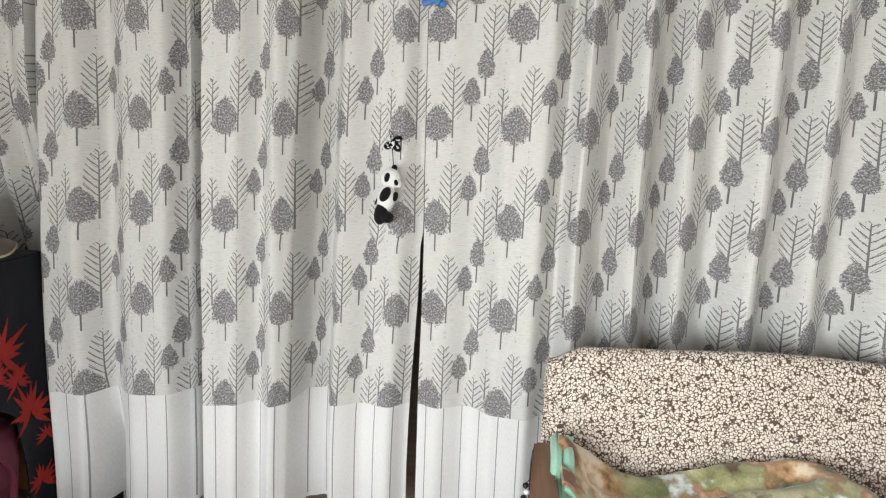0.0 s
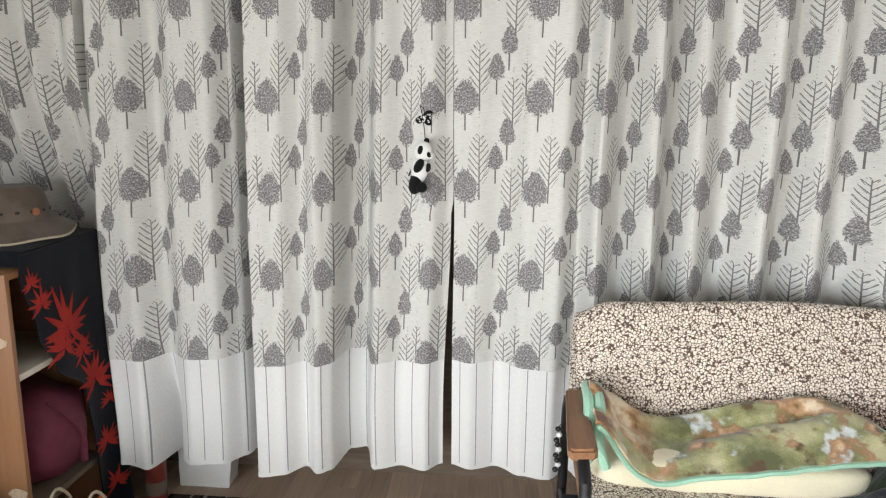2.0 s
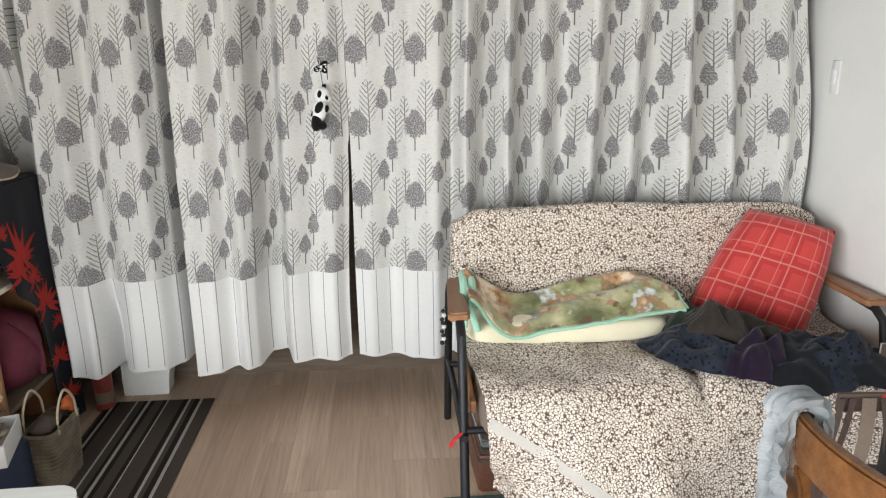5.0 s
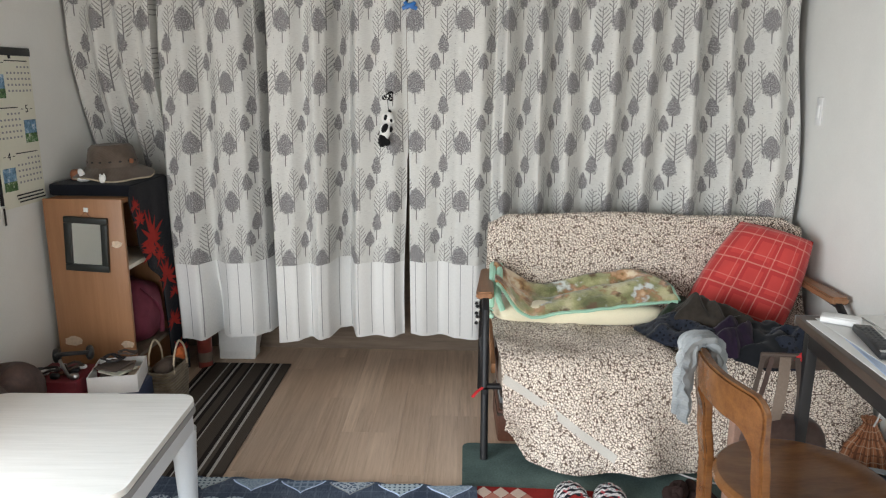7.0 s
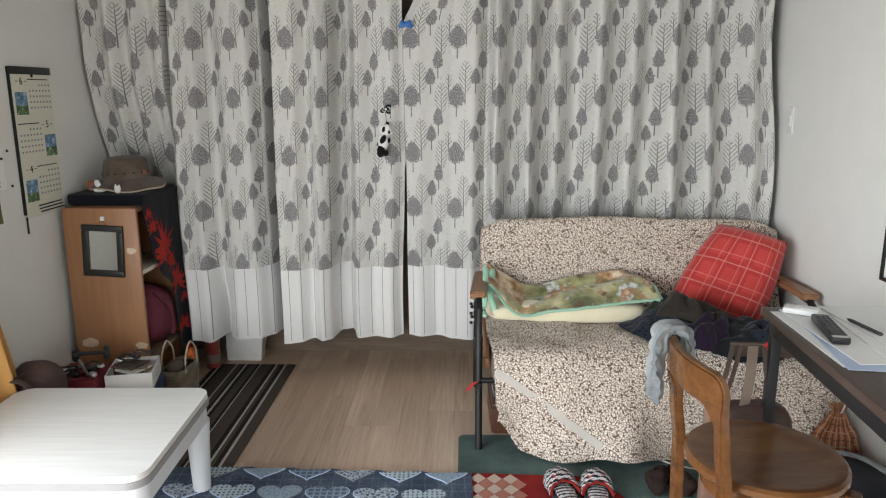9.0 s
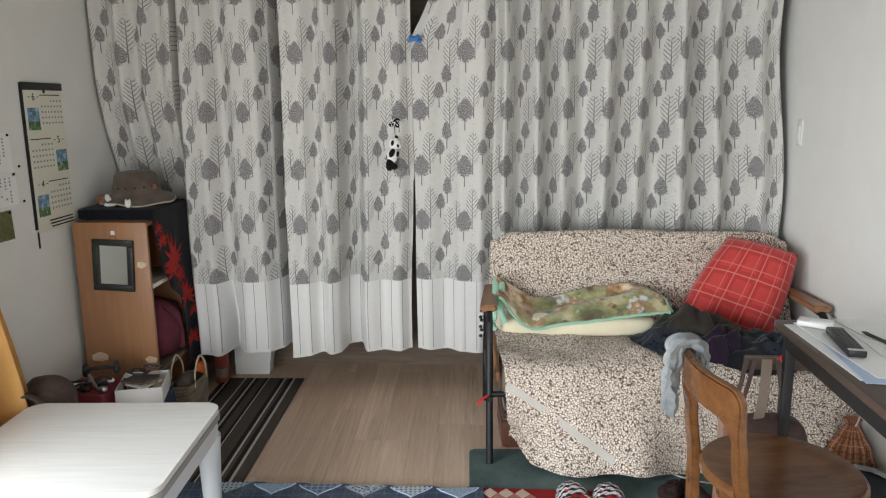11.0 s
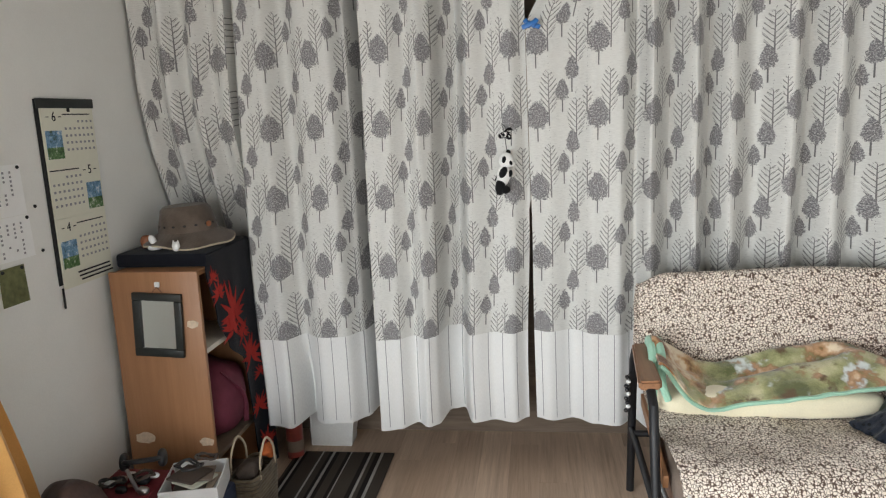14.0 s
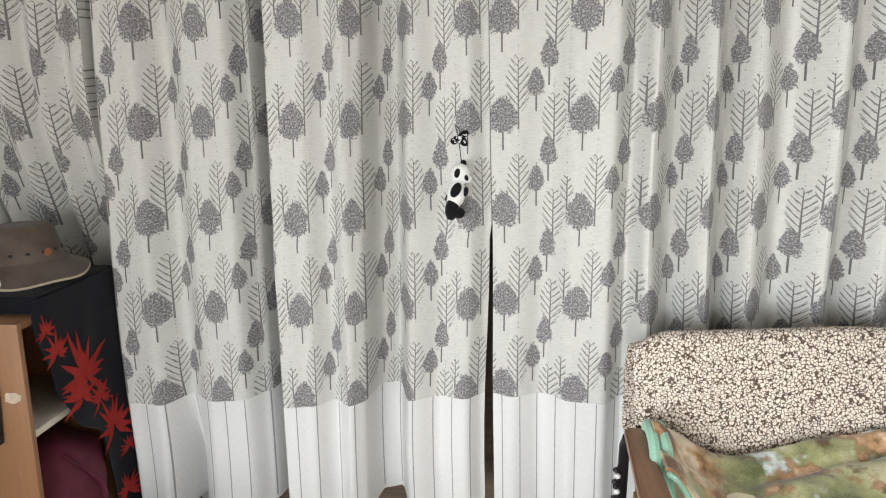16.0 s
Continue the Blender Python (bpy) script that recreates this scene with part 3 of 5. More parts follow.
def smooth01(t):
    t = max(0.0, min(1.0, t))
    return t * t * (3 - 2 * t)


def interp(x, knots):
    """Smooth curve through (x, y) pairs."""
    if x <= knots[0][0]:
        return knots[0][1]
    for (a, p), (b, q) in zip(knots, knots[1:]):
        if x <= b:
            return p + (q - p) * smooth01((x - a) / (b - a))
    return knots[-1][1]


def linear(x, knots):
    for (a, p), (b, q) in zip(knots, knots[1:]):
        if x <= b or (b, q) == knots[-1]:
            return p + (q - p) * (x - a) / (b - a)


# ---------------------------------------------------------------- the room
X0, X1, Y0 = -1.465, 1.570, -2.9


def structure(name, bm, material, label, smooth=False):
    return solo(name, bm, material, label, "", None, smooth, "structure")


structure("floor", block(X0 - 0.1, X1 + 0.1, Y0 - 0.1, 2.7, -0.1, -0.006), M["plank"], "brown oak laminate floor boards")
structure("ceiling", block(X0 - 0.1, X1 + 0.1, Y0 - 0.1, 2.7, 2.4, 2.5), M["ceiling"], "unseen plain ceiling, darkened to cut bounce light")
structure("wall_east", block(X1, X1 + 0.1, Y0 - 0.1, 2.7, -0.006, 2.4), M["wall"], "white textured wallpaper on a plain wall")
west = block(X0 - 0.1, X0, 0.42, 2.7, -0.006, 2.4)
block(X0 - 0.1, X0, Y0 - 0.1, -2.08, -0.006, 2.4, 0, west)
block(X0 - 0.1, X0, -2.08, 0.42, -0.006, 0.25, 0, west)
block(X0 - 0.1, X0, -2.08, 0.42, 1.75, 2.4, 0, west)
structure("wall_west", west, M["wall"], "white textured wallpaper with a window opening")
south = block(X0, -1.15, Y0 - 0.1, Y0, -0.006, 2.4)
block(1.35, X1, Y0 - 0.1, Y0, -0.006, 2.4, 0, south)
block(-1.15, 1.35, Y0 - 0.1, Y0, 1.85, 2.4, 0, south)
block(-1.15, 1.35, Y0 - 0.1, Y0, -0.006, 0.05, 0, south)
structure("wall_south", south, M["wall"], "white wall with a wide window opening")


def back_y(x):
    return interp(x, [(-1.50, 1.90), (-1.2, 1.93), (-1.0, 2.01), (-0.6, 2.02), (-0.15, 2.085), (0.17, 2.045), (0.5, 2.065), (0.95, 2.04), (1.12, 1.98), (1.55, 1.89)])


north = slab([(X0 - 0.1, 2.32), (X1 + 0.1, 2.32), (X1 + 0.1, 2.7), (X0 - 0.1, 2.7)], -0.006, 2.4)
structure("wall_north", north, M["shutter"], "dark brown closed shutters behind the curtains")

# ---------------------------------------------------------------- curtains
TOP, SEAM, HEM = 2.26, 0.524, 0.172
rail = sweep([(x, back_y(x) + 0.03, 2.29) for x in np.linspace(-1.455, 1.56, 14)], 0.014, 8)
solo("curtain_rail", rail, M["white_plastic"], "white curtain rail across the window wall", "curtain rail", kind="structure")


def curtain(name, label, x_left, x_right, crowns, folds, v_shift, gap):
    """crowns: (x, tile) for the print; folds: (x, depth) towards the room when negative; gap(z): how far the inner edge swings aside."""
    top = thing(name, label, "curtain", pose(0, 0, 0), "window curtains")
    n = int((x_right - x_left) / 0.0075)

    def place(lo, hi, proud):
        def at(s, t):
            z = lo + (hi - lo) * t
            x = x_left + (x_right - x_left) * s
            d = interp(x, folds)
            if x < -1.125:
                # the end by the wall hangs further back towards the floor
                d = d * (1 - 0.80 * smooth01((z - 0.7) / 0.8)) + 0.014 * math.sin(x * 62) * smooth01((z - 0.6) / 0.8)
            d += 0.055 * math.exp(-((x + 0.955) / 0.022) ** 2) * smooth01((0.62 - z) / 0.35)
            if x > 0.8:
                # the sofa's back pushes this end forward
                d += 0.075 * smooth01((z - 0.85) / 0.8) * smooth01((x - 0.8) / 0.6)
            up = smooth01((z - 0.2) / 2.0)
            # pleats draw in towards the rail and swing wider at the hem
            amp = 1.75 - 0.25 * up
            sway = 0.006 * math.sin(9 * x + 2.3 * z) + 0.004 * noise.noise(Vector((x * 9, z * 2.2, 1)))
            fine = 0.004 * noise.noise(Vector((x * 26, z * 1.5, 5)))
            xs = x + 0.012 * noise.noise(Vector((x * 3, z * 1.6, 9))) + gap(z, s)
            droop = 0.012 * noise.noise(Vector((x * 5.5, 0, 2))) if z < 0.3 else 0.0
            return Vector((xs, back_y(x) + d * amp + sway + fine - proud, z + droop))
        return at

    def tile(s, lo, hi, t):
        x = x_left + (x_right - x_left) * s
        return (linear(x, crowns) * TILE_W, lo + (hi - lo) * t - v_shift)

    cloth = sheet(n, 46, place(SEAM - 0.004, TOP, 0), lambda s, t: tile(s, SEAM - 0.004, TOP, t))
    part("printed_cloth", cloth, M["curtain"], top)
    band = sheet(n, 18, place(HEM, SEAM, -0.001), lambda s, t: ((x_right - x_left) * s * 1.06, SEAM * t))
    strip = part("hem_band", band, M["band"], top, "white pinstriped band sewn on below the print")
    hem = sheet(n, 2, place(HEM, HEM + 0.013, 0.0012), lambda s, t: (0.0, 0.0))
    part("hem_seam", hem, M["band"], strip)
    return top


crowns_left = [(-1.475, 0), (-1.350, 1), (-1.165, 2), (-0.990, 3), (-0.835, 4), (-0.724, 4.7), (-0.656, 5.6), (-0.585, 6), (-0.444, 7), (-0.316, 8), (-0.138, 9)]
folds_left = [(-1.438, 0.15), (-1.379, 0.17), (-1.328, 0.135), (-1.277, 0.165), (-1.234, 0.13), (-1.191, 0.15), (-1.142, 0.15), (-1.091, -0.005), (-0.999, -0.03), (-0.937, 0.015), (-0.863, -0.015), (-0.775, -0.01), (-0.720, 0.03), (-0.681, 0.155),
              (-0.643, -0.045), (-0.568, -0.035), (-0.511, -0.005), (-0.463, -0.035), (-0.425, -0.02), (-0.392, 0.06), (-0.344, 0.065), (-0.292, -0.03), (-0.216, -0.012), (-0.140, -0.03), (-0.079, 0.0)]
curtain("curtain", "pale curtain printed with grey trees, pinned at its edge", -1.452, -0.080, crowns_left, folds_left, 1.056,
        lambda z, s: (0.006 if z > 1 else 0.0) * s - 0.014 * smooth01((1.1 - z) / 0.8) * s ** 6)
spots = [-0.040, 0.165, 0.355, 0.500, 0.622, 0.800, 0.948, 1.123, 1.274, 1.420]
crowns_right = [(x, k) for k, x in enumerate(spots)]
folds_right = [(-0.07, 0.0), (-0.02, -0.012), (0.08, 0.018), (0.16, -0.012), (0.24, -0.02), (0.30, 0.02)]
for a, b in zip(spots[2:], spots[3:]):
    deep = (b - a) / math.pi * math.sqrt(max(0.05, TILE_W / (b - a) - 1))
    folds_right += [(a - 0.10 * (b - a), -deep), (a + 0.42 * (b - a), deep)]
folds_right += [(1.44, -0.02), (1.51, 0.01)]
curtain("curtain", "pale curtain printed with grey trees, hanging in pleats", -0.072, 1.545, crowns_right, folds_right, 1.064,
        lambda z, s: (0.36 * max(0.0, z - 1.635) ** 0.8 * max(0.0, 1 - s * 6) if z > 1.635 else 0.0) + 0.006 * smooth01((0.9 - z) / 0.6) * max(0, 1 - 8 * s) - 0.022 * smooth01((z - 0.8) / 0.9) * s ** 8)

# ---------------------------------------------------------------- floor coverings
solo("striped_mat", block(-0.40, 0, -1.4, 0, 0.0005, 0.008, 0.003), M["matstripe"], "dark cotton mat with black, brown and white stripes", "mat", pose(-0.630, 2.092, 0))
solo("green_carpet", slab(rounded(0.183, 1.565, 0.942, 1.374, 0.03), 0.0005, 0.006), M["green"], "dark green felt carpet under the sofa front", "carpet")

# ---------------------------------------------------------------- sofa
SOFA = pose(0.277, 1.885, 0)
sofa = thing("sofa", "small sofa with black steel frame and wooden arms", "sofa", SOFA)
part("seat_cushion", block(0.03, 1.21, -0.60, -0.10, 0.24, 0.365, 0.04, None, 3), M["taupe"], sofa)
part("back_cushion", moved(block(0.02, 1.215, -0.05, 0.05, 0.0, 0.46, 0.04, None, 3), pose(0, -0.075, 0.30, -12)), M["taupe"], sofa)
for x in (-0.018, 1.240):
    side = 1 if x < 0.5 else -1
    arm = slab([(x - side * a, y) for a, y in ((0.024, -0.470), (0.033, -0.462), (0.034, -0.45), (0.010, -0.13), (-0.036, -0.13), (-0.031, -0.45), (-0.030, -0.457), (-0.022, -0.465))], 0.550, 0.577)
    bmesh.ops.bevel(arm, geom=[e for e in arm.edges if abs(e.verts[0].co.z - e.verts[1].co.z) < 1e-4], offset=0.006, segments=2, affect="EDGES")
    part("armrest", arm, M["armwood"], sofa, "worn wooden armrest")
    part("front_leg", sweep([(x, -0.626, 0.007), (x, -0.585, 0.20), (x, -0.535, 0.41), (x, -0.505, 0.52), (x, -0.46, 0.546), (x, -0.36, 0.55)], 0.0135, 12, 1.0, None, False, (1, 0, 0)), M["black_metal"], sofa)
    part("rear_leg", sweep([(x, -0.02, 0.002), (x, -0.06, 0.3), (x, -0.09, 0.51), (x, -0.13, 0.55)], 0.0135, 12, 1.0, None, False, (1, 0, 0)), M["black_metal"], sofa)
    part("side_rail", sweep([(x, -0.60, 0.25), (x, -0.06, 0.25)], 0.011, 10, 1.0, None, False, (1, 0, 0)), M["black_metal"], sofa)
part("side_slat", moved(block(-0.008, 0.008, -0.22, 0.22, -0.02, 0.02, 0.003), pose(0.012, -0.32, 0.345, 8, 0, 0)), M["board"], sofa, "pale wooden side slat")
for y in (-0.57, -0.12):
    part("cross_rail", sweep([(-0.018, y, 0.26), (1.240, y, 0.26)], 0.011, 10), M["black_metal"], sofa)
part("ribbon_tie", sweep(spline([(-0.018, -0.575, 0.262), (-0.045, -0.595, 0.250), (-0.062, -0.61, 0.235)], 4), 0.007, 6, 0.3), M["red"], sofa, "red ribbon tied round the leg")

# throw: over the back, the seat and down the front
PROFILE = [(0.045, 0.50), (0.04, 0.66), (0.025, 0.755), (-0.02, 0.785), (-0.055, 0.76), (-0.10, 0.58), (-0.145, 0.435), (-0.20, 0.41), (-0.40, 0.405), (-0.56, 0.40), (-0.625, 0.375), (-0.665, 0.30), (-0.69, 0.18), (-0.72, 0.03)]
RUN = spline([(0, y, z) for y, z in PROFILE], 8)
LENGTHS = [0.0]
for a, b in zip(RUN, RUN[1:]):
    LENGTHS.append(LENGTHS[-1] + (b - a).length)
TOTAL = LENGTHS[-1]


def along(d):
    for i in range(len(RUN) - 1):
        if LENGTHS[i + 1] >= d:
            return RUN[i].lerp(RUN[i + 1], (d - LENGTHS[i]) / (LENGTHS[i + 1] - LENGTHS[i]))
    return RUN[-1]


def throw(s, t):
    q = along(t * TOTAL).copy()
    left = interp(t, [(0, 0.0), (0.3, 0.0), (0.42, 0.005), (0.55, 0.01), (0.70, 0.02), (0.80, 0.038), (0.90, 0.045), (1, 0.05)])
    right = 1.265
    x = left + (right - left) * s
    front = smooth01((t - 0.74) / 0.2)
    if t < 0.40:
        # the back's rounded top corners
        edge = min(x, 1.265 - x)
        q.z -= 0.035 * (1 - smooth01(edge / 0.09)) * smooth01((q.z - 0.62) / 0.1)
        q.z += 0.012 * noise.noise(Vector((x * 3, 2, 0))) + 0.012 * math.sin(x * 2.6) - 0.010
    seat = smooth01((t - 0.42) / 0.1) * (1 - front)
    q.z += seat * (0.018 * noise.noise(Vector((x * 4, q.y * 5, 3))) + 0.008 * noise.noise(Vector((x * 11, q.y * 9, 7))) - 0.025 * math.exp(-((x - 0.66) / 0.03) ** 2) * smooth01((t - 0.58) / 0.1))
    q.y += front * ((0.040 * math.sin(x * 8.2 + 0.6) + 0.028 * math.sin(x * 19 + 1.5) * smooth01((x - 0.35) / 0.2)) * smooth01((t - 0.76) / 0.24) + 0.022 * noise.noise(Vector((x * 7, t * 3, 4))) - 0.02 * math.exp(-((x - 0.30) / 0.1) ** 2))
    q.z += smooth01((t - 0.75) / 0.25) * 0.10 * smooth01((x - 0.85) / 0.4)
    q.z += 0.018 * smooth01((t - 0.93) / 0.07) * math.sin(x * 14 + 1.0)
    if t > 0.85:
        q.z += 0.10 * (1 - smooth01((x - left) / 0.09)) * smooth01((t - 0.85) / 0.15)
        q.z = max(q.z, 0.012)
    q.y += 0.004 * noise.noise(Vector((x * 16, t * 14, 1)))
    q.x = x + 0.01 * noise.noise(Vector((t * 13, x, 8)))
    return q


cover = thing("sofa_throw", "cream and brown blossom-print cotton throw draped over the sofa", "throw", SOFA)
part("cloth", sheet(120, 110, throw, lambda s, t: (1.22 * s, TOTAL * t), None, 0.006), M["blossom"], cover)


def tape_at(s, t):
    # a pale woven strip running slantwise down the front
    a = 0.005 + 0.335 * s + 0.006 * (t - 0.5)
    d = 0.800 + 0.19 * s - 0.020 * (t - 0.5)
    q = throw(a, min(d, 0.995))
    return q + Vector((0, -0.006, 0.002))


part("trim_strip", sheet(40, 3, tape_at, None, None, 0.002), M["strip"], cover, "pale woven strip sewn slantwise")

# ---------------------------------------------------------------- on the sofa
blanket = thing("folded_blanket", "green flowered fleece blanket folded on the sofa seat", "blanket", SOFA @ pose(0.020, 0, 0.002))
BW = 0.64


def fold_top(s, t):
    # t runs from the back over the top to the bound front edge
    x = BW * s + 0.055 * t * smooth01((s - 0.5) / 0.5)
    crest = 0.545 + 0.055 * math.exp(-(x / 0.075) ** 2) + 0.030 * math.exp(-((s - 0.85) / 0.2) ** 2) - 0.040 * math.exp(-((s - 0.30) / 0.16) ** 2)
    front = 0.470 + 0.110 * math.exp(-(x / 0.060) ** 2) + 0.034 * smooth01((s - 0.4) / 0.6) - 0.022 * math.exp(-((s - 0.24) / 0.10) ** 2)
    z = crest + (front - crest) * t ** 1.9 - 0.05 * max(0.0, 0.12 - t) / 0.12
    z += (0.024 * noise.noise(Vector((x * 11, t * 4, 2))) + 0.014 * math.sin(7 * t + 5 * x) * math.sin(math.pi * t)) * math.sin(math.pi * min(1, t + 0.1)) + 0.005 * noise.noise(Vector((x * 24, t * 10, 5)))
    y = -0.130 - 0.215 * t - 0.010 * math.sin(x * 9) + 0.03 * t * smooth01((s - 0.6) / 0.4)
    return Vector((x, y, z))


side_ = part("flowered_side", sheet(70, 40, fold_top, None, None, 0.010), M["fleece"], blanket)
pad = lump(BW / 2 + 0.005, 0.103, 0.042, 4.0, 40, 16, 0.05, 3, 9)
part("cream_side", moved(pad, pose(BW / 2 + 0.005, -0.238, 0.444)), M["fleece_back"], blanket, "cream fleece underside")
rim = [fold_top(s, 0.99) + Vector((0, -0.003, -0.003)) for s in np.linspace(0.01, 1, 44)]
part("binding", sweep(rim, 0.012, 8, 0.55), M["mint"], side_, "mint satin binding")
part("binding", sweep([fold_top(1.0, t) + Vector((0.003, 0, 0)) for t in np.linspace(0, 1, 16)], 0.012, 8, 0.55), M["mint"], side_, "mint satin binding")
for k, dx in enumerate((-0.004, 0.022)):
    # folded layers at the arm end
    loop = spline([(dx - 0.010 + 0.02 * k, -0.335, 0.435 + 0.03 * k), (dx - 0.008, -0.325, 0.52), (dx - 0.002, -0.27, 0.585), (dx, -0.20, 0.605 - 0.006 * k), (dx + 0.006, -0.145, 0.585), (dx + 0.01, -0.125, 0.50)], 6)
    part("binding", sweep(loop, 0.013, 8, 0.9), M["mint"], side_, "mint satin binding")

# cushion between its four corners
TL, TR, BR, BL = Vector((1.285, 1.795, 0.776)), Vector((1.515, 1.66, 0.725)), Vector((1.352, 1.555, 0.345)), Vector((1.058, 1.715, 0.428))
nrm = (TR - TL).cross(BL - TL).normalized()
if nrm.y > 0:
    nrm = -nrm


def pillow_side(sign):
    def at(s, t):
        a, b = 2 * s - 1, 2 * t - 1
        u = 0.5 + a * 0.5 * (1 + 0.13 * (1 - b * b))
        v = 0.5 + b * 0.5 * (1 + 0.04 * (1 - a * a))
        fat = (max(0, 1 - a ** 4) * max(0, 1 - b ** 4)) ** 0.6
        base = TL.lerp(TR, u).lerp(BL.lerp(BR, u), v)
        wr = 0.012 * noise.noise(Vector((a * 3, b * 3, sign))) * fat
        return base + nrm * (sign * 0.080 * fat + wr)
    return at


def both_sides(nu, nv, side, uv):
    b = sheet(nu, nv, side(1), uv)
    b = join(b, sheet(nu, nv, side(-1), uv))
    bmesh.ops.remove_doubles(b, verts=b.verts[:], dist=0.0008)
    bmesh.ops.recalc_face_normals(b, faces=b.faces[:])
    return b


solo("cushion", both_sides(30, 30, pillow_side, lambda s, t: (s * 0.40, t * 0.40)), M["plaid"], "red plaid square cushion leaning on the sofa back", "cushion")


def garment(name, label, mat, centre, rx, ry, height, seed, turn=0, sag=0.0, nu=84):
    """A heap of crumpled cloth: an uneven rim, ridges and folds."""
    rng = random.Random(seed)
    b = bmesh.new()
    rings = 30
    prev = None
    tip = b.verts.new((0, 0, height))
    for j in range(1, rings + 1):
        r = j / rings
        ring = []
        for i in range(nu):
            th = 2 * math.pi * i / nu
            out = 1 + 0.34 * noise.noise(Vector((math.cos(th) * 1.4, math.sin(th) * 1.4, seed * 3.1))) + 0.10 * noise.noise(Vector((math.cos(th) * 5, math.sin(th) * 5, seed)))
            x, y = rx * r * out * math.cos(th), ry * r * out * math.sin(th)
            q = Vector((x, y, 0))
            bend = Vector((noise.noise(q * 7 + Vector((0, 0, seed))), noise.noise(q * 7 + Vector((5, 0, seed))), 0)) * 0.05
            dx, dy = math.cos(seed * 1.3), math.sin(seed * 1.3)
            warp = 7 * noise.noise(q * 5 + Vector((seed, 2, 0)))
            ridge = 0.5 + 0.5 * math.sin((q.x * dx + q.y * dy) * 52 + warp)
            ridge2 = 0.5 + 0.5 * math.sin((q.y * dx - q.x * dy) * 38 + warp * 1.6 + 2)
            lump_ = noise.noise((q + bend) * 8 + Vector((seed, seed, 1)))
            z = height * (1 - r ** 3) * (0.70 + 0.45 * lump_) + (0.022 * ridge + 0.016 * ridge2) * (1 - r ** 5) + 0.010 + 0.006 * noise.noise(q * 40)
            if sag:
                z -= sag * max(0.0, -y / ry - 0.55) ** 1.2
            ring.append(b.verts.new((x, y, max(z, 0.003) if not sag else z)))
        if prev:
            for k in range(nu):
                b.faces.new((prev[k], ring[k], ring[(k + 1) % nu], prev[(k + 1) % nu]))
        else:
            for k in range(nu):
                b.faces.new((tip, ring[k], ring[(k + 1) % nu]))
        prev = ring
    low = [b.verts.new(v.co + Vector((0, 0, -0.006))) for v in prev]
    for k in range(nu):
        b.faces.new((prev[k], low[k], low[(k + 1) % nu], prev[(k + 1) % nu]))
    bmesh.ops.recalc_face_normals(b, faces=b.faces[:])
    return solo(name, b, mat, label, "clothes", pose(*centre, 0, 0, turn), True, "", "clothes on the sofa")


garment("jersey_shirt", "crumpled black jersey top on the sofa seat", M["ink_cloth"], (1.282, 1.337, 0.408), 0.23, 0.165, 0.075, 3, -10, 0.06)
garment("green_shirt", "dark green crumpled shirt under the other clothes", M["moss_cloth"], (1.048, 1.583, 0.41), 0.16, 0.09, 0.085, 5, 15)
garment("lace_shawl", "dark navy lace shawl spread over the seat", M["navy_cloth"], (1.003, 1.426, 0.408), 0.19, 0.12, 0.060, 8, -25)
garment("purple_top", "dark purple jersey top in a heap", M["purple_cloth"], (1.100, 1.338, 0.412), 0.105, 0.10, 0.09, 11, 20)
garment("khaki_shirt", "dark khaki shirt crumpled on the heap", M["khaki_cloth"], (1.076, 1.446, 0.445), 0.15, 0.09, 0.10, 14, -30)
garment("lace_blouse", "navy patterned blouse hanging over the seat edge", M["navy_cloth"], (1.325, 1.317, 0.415), 0.14, 0.11, 0.075, 17, 5, 0.05)

# ---------------------------------------------------------------- under and beside the sofa
case = thing("leather_case", "brown leather case standing under the sofa", "case", pose(0.364, 1.533, 0, 0, 0, 1.5))
part("case_body", block(-0.055, 0.085, -0.14, 0.14, 0.0, 0.13, 0.012), M["leather"], case)
part("case_rim", block(-0.058, 0.088, -0.143, 0.143, 0.108, 0.118, 0.003), M["dark_taupe"], case)
part("case_handle", sweep(spline([(0.0, -0.145, 0.07), (0.0, -0.175, 0.10), (0.03, -0.175, 0.10), (0.03, -0.145, 0.07)], 5), 0.006, 8), M["black_metal"], case)
cloth_pile = thing("folded_rug", "folded grey checked rug on the leather case", "rug", pose(0.365, 1.523, 0.132, 0, 0, 1.5))
for k in range(3):
    part("fold", block(-0.05, 0.075, -0.135, 0.12, k * 0.024, k * 0.024 + 0.022, 0.010), M["knit"] if k % 2 else M["dark_taupe"], cloth_pile)
solo("shoulder_bag", moved(lump(0.058, 0.16, 0.075, 3.0, 28, 14, 0.12, 4, 8), pose(0, 0, 0.078)), M["rosy_leather"], "soft pinkish-brown leather bag under the sofa seat", "bag", pose(0.357, 1.472, 0.206, 0, 0, 1.5))

charm = thing("bead_charm", "string of black and white beads hung from the sofa leg", "charm", SOFA @ pose(-0.04, -0.11, 0.0))
part("string", sweep([(0.022, 0.02, 0.47), (0.0, 0.0, 0.46), (0, 0, 0.33)], 0.0015, 6), M["ink"], charm)
for k in range(9):
    part("bead", moved(lump(0.008, 0.008, 0.007, 2, 10, 8), pose(0.004 * math.sin(k * 2.1), 0.003 * math.cos(k * 1.7), 0.452 - 0.0145 * k)), M["plush_white" if k % 3 == 1 else "remote"], charm)

# ---------------------------------------------------------------- toy, bow and clip on the curtain
toy = bmesh.new()


def blob(rx, ry, rz, at, slot, turn=0):
    b = moved(lump(rx, ry, rz, 2.1, 18, 12), pose(*at, 0, turn, 0))
    for f in b.faces:
        f.material_index = slot
    return b


